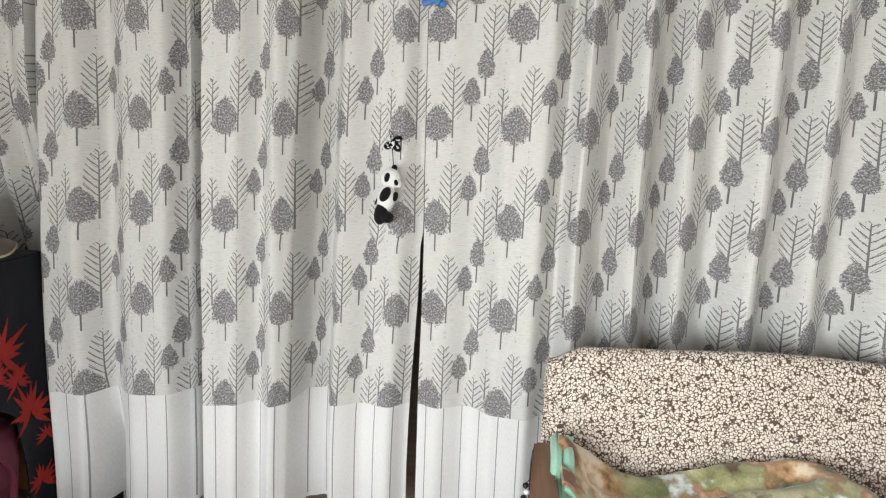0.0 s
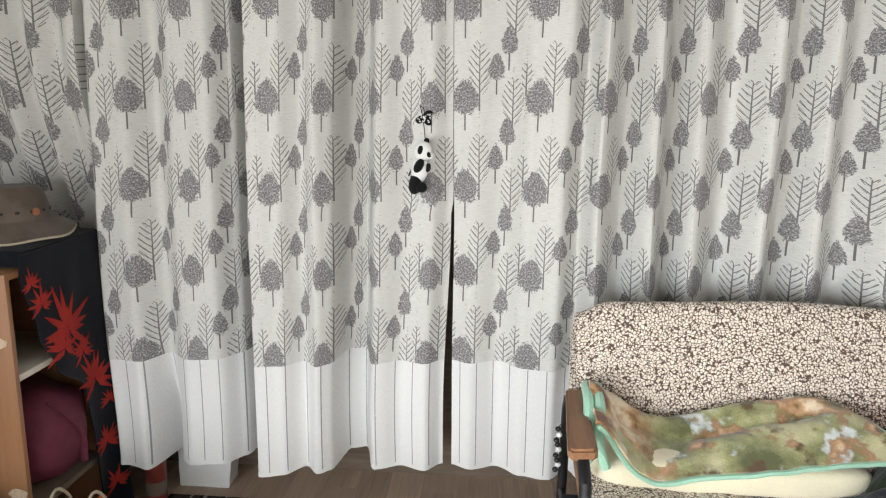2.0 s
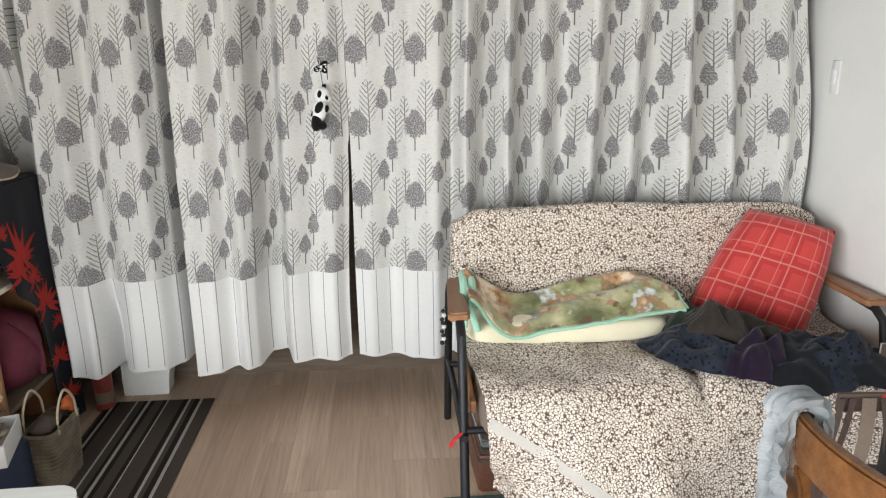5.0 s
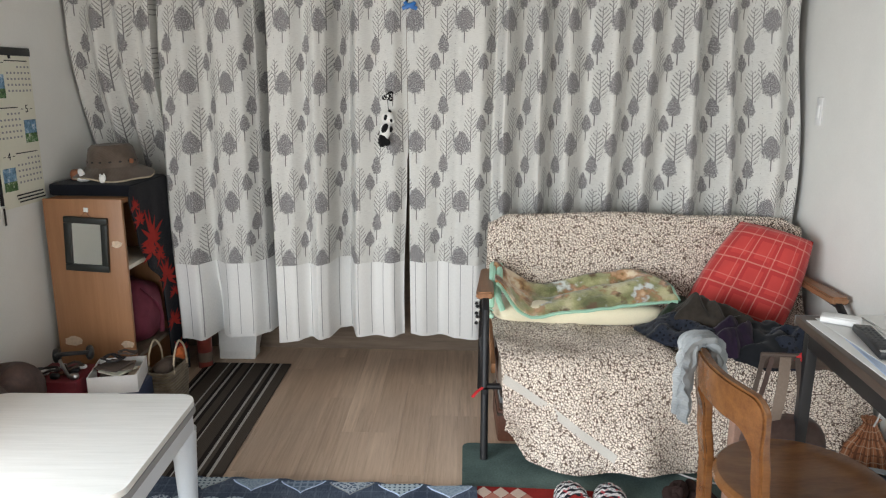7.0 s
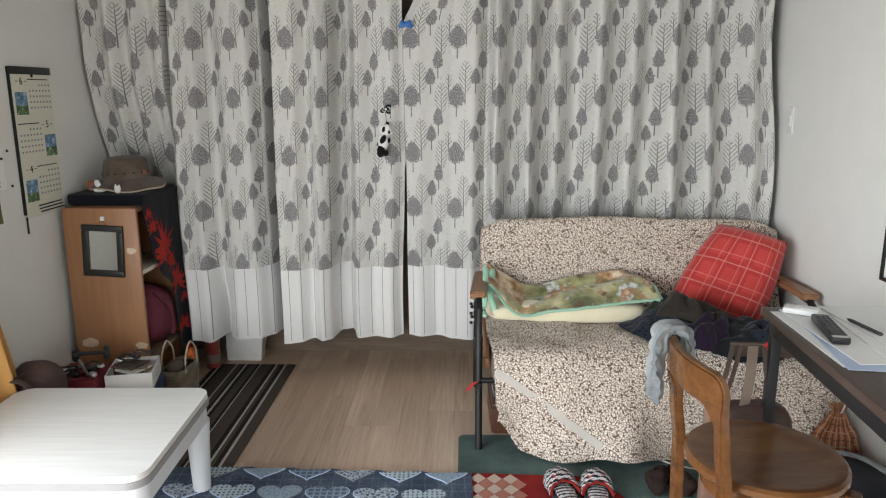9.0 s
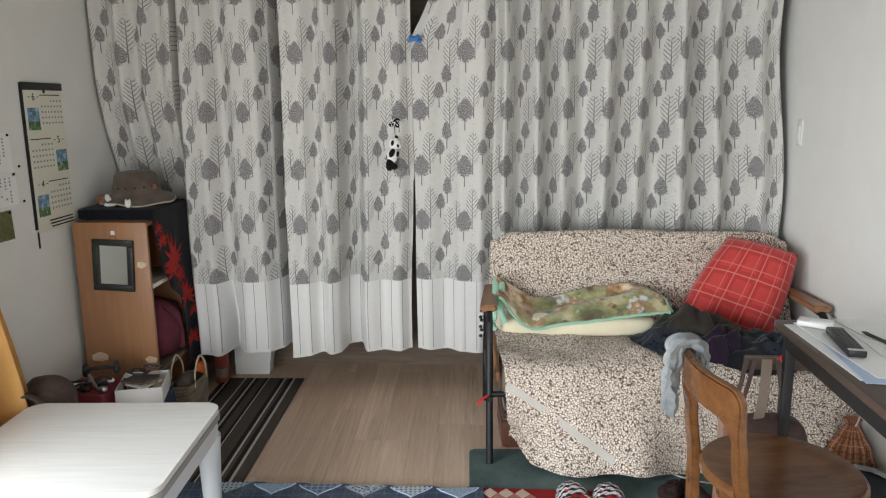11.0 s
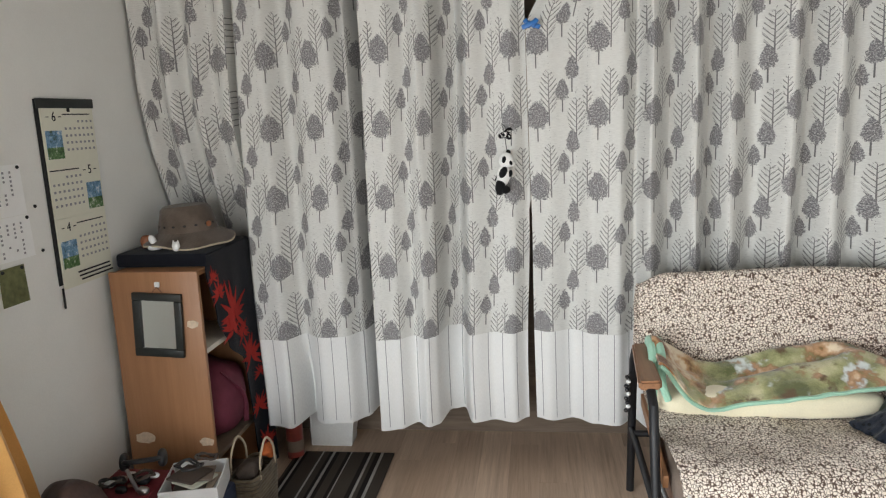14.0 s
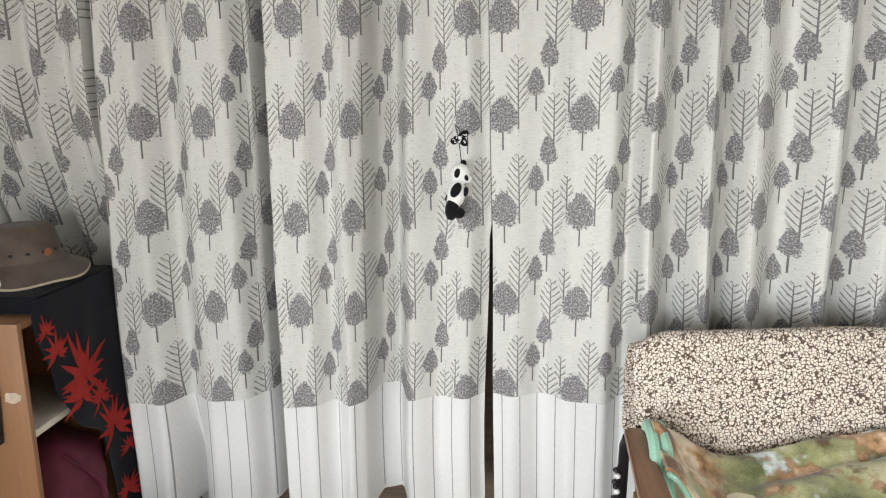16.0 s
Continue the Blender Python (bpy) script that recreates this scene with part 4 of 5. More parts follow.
toy = blob(0.026, 0.024, 0.028, (0, 0, 0), 0)
for args in ((0.008, 0.006, 0.009, (0.009, 0, 0.028), 1), (0.0075, 0.006, 0.0125, (-0.006, -0.021, 0.004), 1, 12), (0.0055, 0.005, 0.009, (0.0165, -0.017, -0.008), 1, -25), (0.011, 0.012, 0.010, (0.020, -0.006, -0.012), 0),
             (0.024, 0.022, 0.036, (-0.010, 0, -0.052), 0, 8), (0.0125, 0.011, 0.021, (-0.010, -0.020, -0.040), 1, 28), (0.008, 0.009, 0.013, (0.014, -0.006, -0.046), 1, 10),
             (0.018, 0.018, 0.030, (-0.022, -0.006, -0.092), 1, 8), (0.017, 0.015, 0.015, (-0.004, -0.012, -0.101), 1), (0.0025, 0.0025, 0.012, (-0.036, 0, -0.060), 1, 25)):
    toy = join(toy, blob(*args))
solo("plush_toy", toy, [M["plush_white"], M["plush_black"]], "small black and white plush toy hung on the curtain", "soft toy", pose(-0.152, 2.005, 1.160))
bow = thing("ribbon_bow", "black ribbon bow with white dots pinned on the curtain", "bow", pose(-0.153, 2.035, 1.252))
for a, n in ((40, "loop"), (205, "loop"), (-50, "tail")):
    b = moved(lump(0.016, 0.006, 0.010, 2.4, 16, 10, 0.2, a, 60), pose(0.012 * math.cos(radians(a)), 0, 0.012 * math.sin(radians(a)), 0, -a, 0))
    part(n, b, M["plush_black"], bow)
part("knot", lump(0.006, 0.007, 0.006), M["plush_white"], bow)
rng = random.Random(4)
dots = bmesh.new()
for k in range(26):
    dots = join(dots, moved(lump(0.0017, 0.0012, 0.0017, 2, 6, 5), pose(rng.uniform(-0.02, 0.02), -0.0062, rng.uniform(-0.014, 0.012))))
part("dots", dots, M["plush_white"], bow)
part("cord", sweep(spline([(0, 0, 0.02), (-0.012, 0, 0.032), (-0.004, 0, 0.0), (0.004, -0.004, -0.066)], 6), 0.0012, 6), M["plush_black"], bow)
clip = thing("curtain_clip", "blue plastic clip holding the curtain edges together", "clip", pose(-0.057, 2.015, 1.612))
for k in (-1, 1):
    part("jaw", moved(block(-0.026, 0.026, -0.004, 0.004, -0.008, 0.008, 0.003), pose(k * 0.006, k * 0.004, 0, 0, k * 22, 0)), M["blue"], clip)
    part("grip", moved(block(-0.008, 0.008, -0.006, 0.006, -0.016, 0.016, 0.003), pose(k * 0.012, 0, 0.004, 0, k * 35, 0)), M["blue"], clip)

# ---------------------------------------------------------------- corner cabinet, its cloth and what stands on it
CAB = pose(-1.131, 1.600, 0) @ Matrix.Diagonal((0.92, 0.90, 0.955, 1))
cab = thing("bookcase", "reddish-brown laminate bookcase turned sideways to the wall", "bookcase", CAB)
part("side_panel", block(-0.332, 0, 0, 0.018, 0, 0.908, 0.0015), M["board"], cab)
part("side_panel", block(-0.332, 0, 0.40, 0.418, 0, 0.908, 0.0015), M["board"], cab)
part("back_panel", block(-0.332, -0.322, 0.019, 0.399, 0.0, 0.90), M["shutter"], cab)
part("top_panel", block(-0.32, -0.002, 0.019, 0.399, 0.89, 0.906, 0.001), M["board"], cab)
# lower shelves take the dark shutter brown: the compartment's shade is in their colour
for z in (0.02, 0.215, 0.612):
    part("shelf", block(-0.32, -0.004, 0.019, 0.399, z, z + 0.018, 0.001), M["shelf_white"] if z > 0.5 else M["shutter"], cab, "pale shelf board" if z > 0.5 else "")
rng = random.Random(7)
for cx, cz, w in ((-0.267, 0.306, 0.085), (-0.028, 0.296, 0.06), (-0.034, 0.724, 0.05)):
    edge = [(cx + w / 2 * math.cos(a) * rng.uniform(0.8, 1.1), cz + w * 0.30 * math.sin(a) * rng.uniform(0.7, 1.15)) for a in np.linspace(0, 2 * math.pi, 15)[:-1]]
    part("tape_patch", moved(slab(edge, 0, 0.001), Matrix(((1, 0, 0, 0), (0, 0, -1, -0.0005), (0, 1, 0, 0), (0, 0, 0, 1)))), M["tape"], cab, "torn remains of old tape")

mir = thing("framed_mirror", "small mirror in a black frame hung on the bookcase side", "mirror", CAB @ pose(-0.157, -0.003, 0.725, 0, 3, 0))
for x0, x1, z0, z1 in ((-0.092, 0.092, 0.086, 0.112), (-0.092, 0.092, -0.112, -0.084), (-0.092, -0.062, -0.0835, 0.0855), (0.064, 0.092, -0.0835, 0.0855)):
    part("frame_bar", block(x0, x1, -0.016, 0, z0, z1, 0.003), M["frame_black"], mir)
part("glass", block(-0.061, 0.063, -0.008, -0.004, -0.083, 0.085), M["mirror"], mir)
part("hook", block(-0.008, 0.010, -0.006, 0.0, 0.132, 0.150, 0.001), M["white_plastic"], mir, "white adhesive hook")
part("string", sweep([(-0.02, -0.004, 0.112), (0, -0.006, 0.134), (0.02, -0.004, 0.112)], 0.001, 5), M["ink"], mir)

drape = thing("bookcase_cloth", "black cotton cloth with red flowers over the bookcase", "cloth", CAB)
lid = block(-0.345, 0.012, 0.075, 0.455, 0.908, 0.958, 0.012)
part("top_fold", lid, M["black_cloth"], drape)


def drape_at(s, t):
    z = 0.952 - 0.94 * t
    left = interp(1 - z, [(0.04, 0.045), (0.10, 0.035), (0.28, 0.10), (0.40, 0.155), (0.50, 0.285), (0.7, 0.33), (1.0, 0.36)])
    right = 0.45 + 0.02 * t
    y = left + (right - left) * s
    x = 0.016 + 0.025 * t * t * s + 0.012 * math.sin(28 * y + 3 * z) * t + 0.008 * noise.noise(Vector((y * 9, z * 5, 3)))
    return Vector((x, y, z))


hang = part("hanging_side", sheet(30, 50, drape_at, None, None, 0.004), M["black_cloth"], drape)


def flower(cy, cz, size, seed):
    rng = random.Random(seed)
    b = bmesh.new()
    for k in range(14):
        a = radians(-30 + 240 * k / 13 + rng.uniform(-8, 8))
        n = size * rng.uniform(0.5, 1.15)
        w = size * 0.085
        d, side = Vector((0, math.cos(a), math.sin(a))), Vector((0, -math.sin(a), math.cos(a)))
        pts = [Vector((0, cy, cz)) + d * (n * u) + side * (w * v) for u, v in ((0.04, 0), (0.35, -1), (0.72, -0.55), (1, 0), (0.72, 0.55), (0.35, 1))]
        lo = [b.verts.new(q) for q in pts]
        b.faces.new(lo)
    for v in b.verts:
        z = v.co.z
        t = (0.952 - z) / 0.94
        left = interp(1 - z, [(0.04, 0.045), (0.10, 0.035), (0.28, 0.10), (0.40, 0.155), (0.50, 0.285), (0.7, 0.33), (1.0, 0.36)])
        s = (v.co.y - left) / (0.45 + 0.02 * t - left)
        v.co.x = drape_at(max(0, min(1, s)), t).x + 0.007
    thicken(b, 0.001)
    return b


for cy, cz, size, seed in ((0.220, 0.700, 0.140, 1), (0.345, 0.500, 0.115, 3), (0.075, 0.865, 0.045, 2), (0.115, 0.800, 0.065, 4), (0.190, 0.650, 0.085, 10), (0.290, 0.610, 0.070, 9), (0.385, 0.270, 0.070, 6), (0.415, 0.115, 0.065, 7), (0.405, 0.410, 0.045, 13)):
    part("flower_print", flower(cy, cz, size, seed), M["red_print"], hang, "printed red flower")
sacky = thing("nylon_bag", "maroon nylon bag stuffed into the lower shelf", "bag", CAB @ pose(-0.13, 0.215, 0.2345))
part("body", moved(lump(0.14, 0.165, 0.142, 2.7, 34, 22, 0.20, 2, 8), pose(0, 0.015, 0.140)), M["maroon"], sacky)
part("strap", sweep(spline([(0.10, -0.05, 0.26), (0.145, -0.02, 0.20), (0.15, 0.03, 0.13), (0.14, 0.05, 0.03)], 6), 0.011, 8, 0.3), M["maroon"], sacky)

hat = thing("straw_hat", "brown straw hat with a button on its band", "hat", pose(-1.262, 1.835, 0.9125, 0, -2, 20))


def brim(s, t):
    a = 2 * math.pi * s
    r = 0.092 + 0.052 * t
    return Vector((r * 1.06 * math.cos(a), r * 0.94 * math.sin(a), 0.052 - 0.036 * t + (0.008 * math.sin(2 * a + 0.6) + 0.004 * math.sin(5 * a)) * t))


brim_ = part("brim", sheet(48, 6, brim, None, None, 0.004), M["hat"], hat)
part("brim_edge", sweep([brim(k / 48, 1.0) + Vector((0, 0, -0.002)) for k in range(48)], 0.0035, 6, 1, None, True), M["pale_straw"], brim_, "pale straw edge")
crown_ = part("crown", moved(lathe([(0.096, 0.046), (0.092, 0.075), (0.087, 0.10), (0.080, 0.130), (0.068, 0.143), (0.03, 0.147), (0.004, 0.146)], 36), Matrix.Diagonal((1.06, 0.94, 1, 1))), M["hat"], hat)
for k in range(16):
    a = 2 * math.pi * k / 16
    part("band_hole", moved(lump(0.006, 0.0025, 0.004, 2, 8, 6), pose(0.0965 * math.cos(a), 0.0855 * math.sin(a), 0.078, 0, 0, math.degrees(a) + 90)), M["ink"], crown_)
part("button", moved(lathe([(0.010, 0), (0.010, 0.004), (0.004, 0.005)], 14), pose(0.075, -0.055, 0.077, 90, 0, 50)), M["copper"], crown_, "round copper button")
fig = moved(lathe([(0.016, 0), (0.022, 0.012), (0.024, 0.026), (0.019, 0.040), (0.010, 0.045)], 18), pose(0, 0, 0))
solo("clay_pot", fig, M["copper"], "small copper-brown glazed pot on the cloth", "ornament", CAB @ pose(-0.285, 0.20, 0.959))
fig = join(moved(lump(0.026, 0.016, 0.010, 2.2, 16, 10, 0.2, 1, 40), pose(0, 0, 0.011)), moved(lump(0.013, 0.010, 0.022, 2, 14, 10, 0.25, 2, 50), pose(-0.008, 0, 0.034, 0, -20, 0)))
solo("glass_bird", fig, M["white_plastic"], "small pale ornament shaped like a bird", "ornament", CAB @ pose(-0.215, 0.135, 0.959, 0, 0, 15))
fig = moved(lump(0.014, 0.011, 0.017, 2.6, 14, 10), pose(0, 0, 0.016))
for x in (-0.008, 0.008):
    fig = join(fig, moved(lathe([(0.005, 0), (0.003, 0.007), (0.0005, 0.011)], 8), pose(x, 0, 0.028)))
solo("white_figurine", fig, M["plush_white"], "small white ceramic animal figure", "ornament", CAB @ pose(-0.125, 0.115, 0.959, 0, 0, 8))

# ---------------------------------------------------------------- boxes and bags before the bookcase
solo("storage_box", block(-1.178, -1.020, 1.30, 1.50, 0, 0.202, 0.012), M["navy"], "dark navy plastic storage box on the floor", "box")
tray = thing("white_tray", "white plastic tray full of papers on a box", "tray", pose(-1.101, 1.392, 0.208, 0, 0, 14) @ Matrix.Diagonal((0.74, 0.95, 0.9, 1)))
part("base", block(-0.115, 0.115, -0.10, 0.10, 0, 0.006, 0.002), M["white_plastic"], tray)
for x0, x1, y0, y1 in ((-0.115, 0.115, -0.10, -0.095), (-0.115, 0.115, 0.095, 0.10), (-0.115, -0.110, -0.0945, 0.0945), (0.110, 0.115, -0.0945, 0.0945)):
    part("wall", block(x0, x1, y0, y1, 0.006, 0.075, 0.001), M["white_plastic"], tray)
rng = random.Random(12)
for k in range(6):
    w = rng.uniform(0.045, 0.070)
    solo("loose_card", moved(block(-w, w, -0.05, 0.05, 0, 0.007, 0.002), pose(rng.uniform(-0.015, 0.015), rng.uniform(-0.03, 0.03), 0, rng.uniform(-4, 4), rng.uniform(-3, 3), rng.uniform(-20, 20))),
         M[("paper", "tape", "dark_taupe", "cream_paper", "taupe", "dark_taupe")[k]], "used paper card lying in the white tray", "papers", pose(-1.101, 1.392, 0.235 + 0.010 * k), True, "", "papers in the tray")
solo("wine_box", block(-1.375, -1.187, 1.255, 1.435, 0, 0.269, 0.006), M["wine"], "wine-red cardboard box full of small things", "box")
head = thing("headphones", "black headphones lying on the red box", "headphones", pose(-1.256, 1.378, 0.315, 68, 0, 20))
part("headband", sweep([(0.055 * math.cos(a), 0.012, 0.055 * math.sin(a)) for a in np.linspace(-0.2, math.pi + 0.2, 20)], 0.008, 8), M["remote"], head)
for x in (-0.055, 0.055):
    part("ear_cup", moved(lump(0.014, 0.028, 0.032, 2.4, 16, 10), pose(x, 0.012, -0.008)), M["remote"], head)
solo("metal_bar", moved(block(-0.006, 0.006, -0.003, 0.003, 0, 0.17, 0.002), pose(0, 0, 0)), M["steel"], "flat grey metal bar leaning on the boxes", "bar", pose(-1.178, 1.265, 0.20, -20, -38, 0))
rng = random.Random(21)
for k in range(9):
    solo("small_item", lump(rng.uniform(0.010, 0.022), rng.uniform(0.010, 0.018), rng.uniform(0.006, 0.012), 3, 12, 8, 0.15, k, 30), M[("ink", "paper", "steel", "white_plastic", "remote", "leather", "ink", "paper", "steel")[k]],
         "small bits and pieces heaped on the red box", "small things", pose(-1.350 + 0.018 * k, 1.285 + 0.03 * (k % 4), 0.280), True, "", "bits on the red box")
for k, (cx, cy, cz, r) in enumerate(((-1.315, 1.305, 0.281, 0.035), (-1.24, 1.345, 0.284, 0.030), (-1.11, 1.38, 0.300, 0.040), (-1.075, 1.43, 0.304, 0.032))):
    wire = [(r * (1 + 0.25 * math.sin(2.3 * j)) * math.cos(0.9 * j + k), 0.7 * r * (1 + 0.3 * math.cos(1.7 * j)) * math.sin(0.9 * j + k), 0.006 + 0.012 * abs(math.sin(1.3 * j + k))) for j in range(16)]
    solo("coiled_cable", sweep(spline(wire, 4), 0.0034, 6), M["remote" if k % 2 == 0 else "dark_taupe"], "tangled dark cable lying on the boxes", "cable", pose(cx, cy, cz), True, "", "cables on the boxes")
bag = thing("brown_bag", "worn brown bag slumped against the wall", "bag", pose(-1.319, 1.072, 0, 0, 0, 8))
part("body", moved(lump(0.100, 0.125, 0.195, 2.6, 28, 18, 0.34, 6, 8), pose(0, 0, 0.193)), M["umber"], bag)
part("flap", moved(lump(0.05, 0.09, 0.10, 2.2, 20, 12, 0.25, 2, 9), pose(0.055, -0.02, 0.25, 0, -12, 0)), M["black_cloth"], bag)
part("strap", sweep(spline([(-0.08, -0.125, 0.20), (-0.06, -0.13, 0.34), (-0.01, -0.13, 0.395), (0.05, -0.12, 0.375), (0.09, -0.11, 0.27), (0.115, -0.10, 0.12)], 6), 0.018, 8, 0.35), M["dark_taupe"], bag)
basket = thing("wicker_basket", "wicker basket with tall handles on the floor", "basket", pose(-1.000, 1.590, 0, 0, 0, -2) @ Matrix.Diagonal((0.70, 0.85, 0.86, 1)))
for k in range(15):
    z = 0.012 + k * 0.0155
    loop = [(x * (1 + 0.010 * k), y * (1 + 0.012 * k), z) for x, y in rounded(-0.060, 0.060, -0.095, 0.095, 0.03, 4)]
    part("weave_ring", sweep(loop, 0.0082, 6, 1.0, None, True), M["wicker"], basket)
part("bottom", slab(rounded(-0.068, 0.068, -0.095, 0.095, 0.03, 4), 0.002, 0.012), M["wicker"], basket)
for x in (-0.07, 0.075):
    part("handle", sweep(spline([(x, -0.07, 0.22), (x, -0.06, 0.30), (x, 0.0, 0.355), (x, 0.06, 0.30), (x, 0.07, 0.22)], 6), 0.005, 8), M["pale_straw"], basket)
solo("orange_cloth", lump(0.020, 0.028, 0.022, 2, 22, 14, 0.8, 3, 40), M["orange"], "crumpled orange cloth on top of the basket", "cloth", pose(-0.975, 1.660, 0.228))
solo("dark_cloth", lump(0.040, 0.06, 0.025, 2, 20, 10, 0.5, 9, 26), M["dark_taupe"], "dark folded cloth inside the basket", "cloth", pose(-1.005, 1.565, 0.208))
can = thing("tall_can", "tall red printed can beside the mat", "can", pose(-1.028, 2.062, 0.0) @ Matrix.Diagonal((0.82, 0.82, 1, 1)))
part("tube", lathe([(0.040, 0), (0.041, 0.004), (0.041, 0.232), (0.040, 0.236)], 28), M["can"], can)
part("lid", moved(lathe([(0.042, 0), (0.042, 0.012), (0.038, 0.014)], 28), pose(0, 0, 0.236)), M["wine"], can)
part("label", lathe([(0.0415, 0.03), (0.0418, 0.031), (0.0418, 0.075), (0.0415, 0.076)], 28), M["taupe"], can, "brown label band")
bin_ = thing("fabric_bin", "white fabric storage bin behind the curtain hem", "storage bin", pose(-0.904, 2.197, 0) @ Matrix.Diagonal((0.86, 1, 0.95, 1)))
sides = bmesh.new()
shape = [(-0.100, -0.04), (0.095, -0.04), (0.095, 0.05), (-0.100, 0.05)]
rings = [[sides.verts.new((x * k + 0.03 * t * (x > 0) + 0.004 * math.sin(9 * t + x * 40), y + 0.006 * math.sin(7 * t + 30 * x), 0.27 * t)) for x, y in shape for k in (1 + 0.02 * t,)] for t in np.linspace(0, 1, 9)]
for a, c in zip(rings, rings[1:]):
    for k in range(4):
        sides.faces.new((a[k], a[(k + 1) % 4], c[(k + 1) % 4], c[k]))
sides.faces.new(rings[0][::-1])
sides.faces.new(rings[-1])
bmesh.ops.bevel(sides, geom=sides.edges[:], offset=0.002, segments=1, affect="EDGES")
part("box", sides, M["bin_cloth"], bin_)
for x in (-0.100, 0.095):
    part("piping", sweep([(x, -0.042, 0.006), (x + (0.03 if x > 0 else 0), -0.042, 0.26)], 0.003, 6, 1, None, False, (1, 0, 0)), M["paper"], bin_)
part("piping", sweep([(-0.100, -0.042, 0.004), (0.095, -0.042, 0.004)], 0.003, 6), M["paper"], bin_)

# ---------------------------------------------------------------- low table
table = thing("low_table", "low white laminate table with a grey edge", "table", pose(-0.942, 0.682, 0, 0, 0, 1.8))
top_ = part("tabletop", slab(rounded(-0.315, 0.315, -0.282, 0.282, 0.055, 8), 0.350, 0.368), M["table_top"], table)
part("edge_band", slab(rounded(-0.318, 0.318, -0.285, 0.285, 0.057, 8), 0.330, 0.3495), M["table_edge"], top_)
part("apron", slab(rounded(-0.310, 0.310, -0.277, 0.277, 0.052, 8), 0.272, 0.3298), M["table_leg"], table)
for x in (-0.273, 0.273):
    for y in (-0.240, 0.240):
        leg = lathe([(0.027, 0.024), (0.029, 0.03), (0.036, 0.20), (0.040, 0.2715)], 20)
        part("leg", moved(leg, pose(x, y, 0)), M["table_leg"], table)

# amber curtain beside the west window


def amber(s, t):
    z = 2.2 - 2.05 * t
    y = 0.35 + (0.42 + 0.30 * smooth01((t - 0.3) / 0.7)) * s
    return Vector((-1.375 + 0.045 * math.sin(30 * s + 1.2) * (0.7 + 0.5 * t) + 0.05 * t * s, y, z))


solo("amber_curtain", sheet(60, 30, amber, None, None, 0.003), M["amber"], "amber-orange cotton curtain drawn to the side", "curtain")

# ---------------------------------------------------------------- rugs in front
outline = [(-0.97, 0.25)] + [(0.135 + 0.005 * math.sin(k), 0.25 + 0.74 * k / 8) for k in range(9)]
for k in range(1, 45):
    u = k / 44
    outline.append((0.14 - 1.11 * u, 0.992 + 0.085 * u + 0.009 * math.sin(k * 1.05)))
rug = thing("heart_rug", "indigo patchwork rug with pale hearts", "rug", pose(0.143, 0.056, 0, 0, 0, 3))
part("ground", slab(outline, 0.0095, 0.021), M["indigo"], rug)


def heart(size, cut=False):
    pts = []
    for k in range(26):
        a = 2 * math.pi * k / 26
        x = 16 * math.sin(a) ** 3
        y = 13 * math.cos(a) - 5 * math.cos(2 * a) - 2 * math.cos(3 * a) - math.cos(4 * a)
        y = min(y, 1.5) if cut else y
        pts.append((x / 33 * size, y / 33 * size * 0.82))
    return slab(pts[::-1], 0, 0.003)


for row, y in enumerate((1.012, 0.865, 0.725, 0.585)):
    for k in range(7):
        x = -0.832 + 0.161 * k + (0.079 if row % 2 == 0 else 0)
        if x > 0.07:
            continue
        patch = part("heart_patch", moved(heart(0.150, row == 0), pose(x, y - 0.075 * x - 0.02, 0.0215)), H_CLOTH[(k * 3 + row) % 4], rug)
        part("frayed_edge", moved(heart(0.157, row == 0), pose(x, y - 0.075 * x - 0.02, 0.0203)), M["pale_blue" if (k + row) % 3 else "knit"], patch)
red = thing("red_mat", "dark red mat with a diamond pattern", "mat", pose(0.233, 1.069, 0, 0, 0, -2))
part("base", slab([(0, -0.5), (0.36, -0.5), (0.45, -0.46), (0.505, -0.38), (0.52, -0.25), (0.505, -0.12), (0.45, -0.035), (0.37, 0), (0, 0)], 0.0065, 0.015), M["redmat"], red)
for i in range(6):
    for j in range(7):
        cx, cy = 0.022 + i * 0.028, -0.035 - j * 0.066 + (0.033 if i % 2 else 0)
        if cx < 0.175 and cy < -0.03:
            part("diamond", slab([(cx - 0.026, cy), (cx, cy - 0.031), (cx + 0.026, cy), (cx, cy + 0.031)], 0.015, 0.0165), M["beige_pile"] if i % 2 == 0 else M["rose_pile"], red)
for k in range(11):
    a = radians(-95 + 19 * k)
    c = Vector((0.375 + 0.105 * math.cos(a), -0.25 + 0.20 * math.sin(a), 0.0158))
    part("petal", moved(lump(0.015, 0.005, 0.001, 2, 10, 6), Matrix.Translation(c) @ pose(0, 0, 0, 0, 0, math.degrees(a))), M["beige_pile"], red)
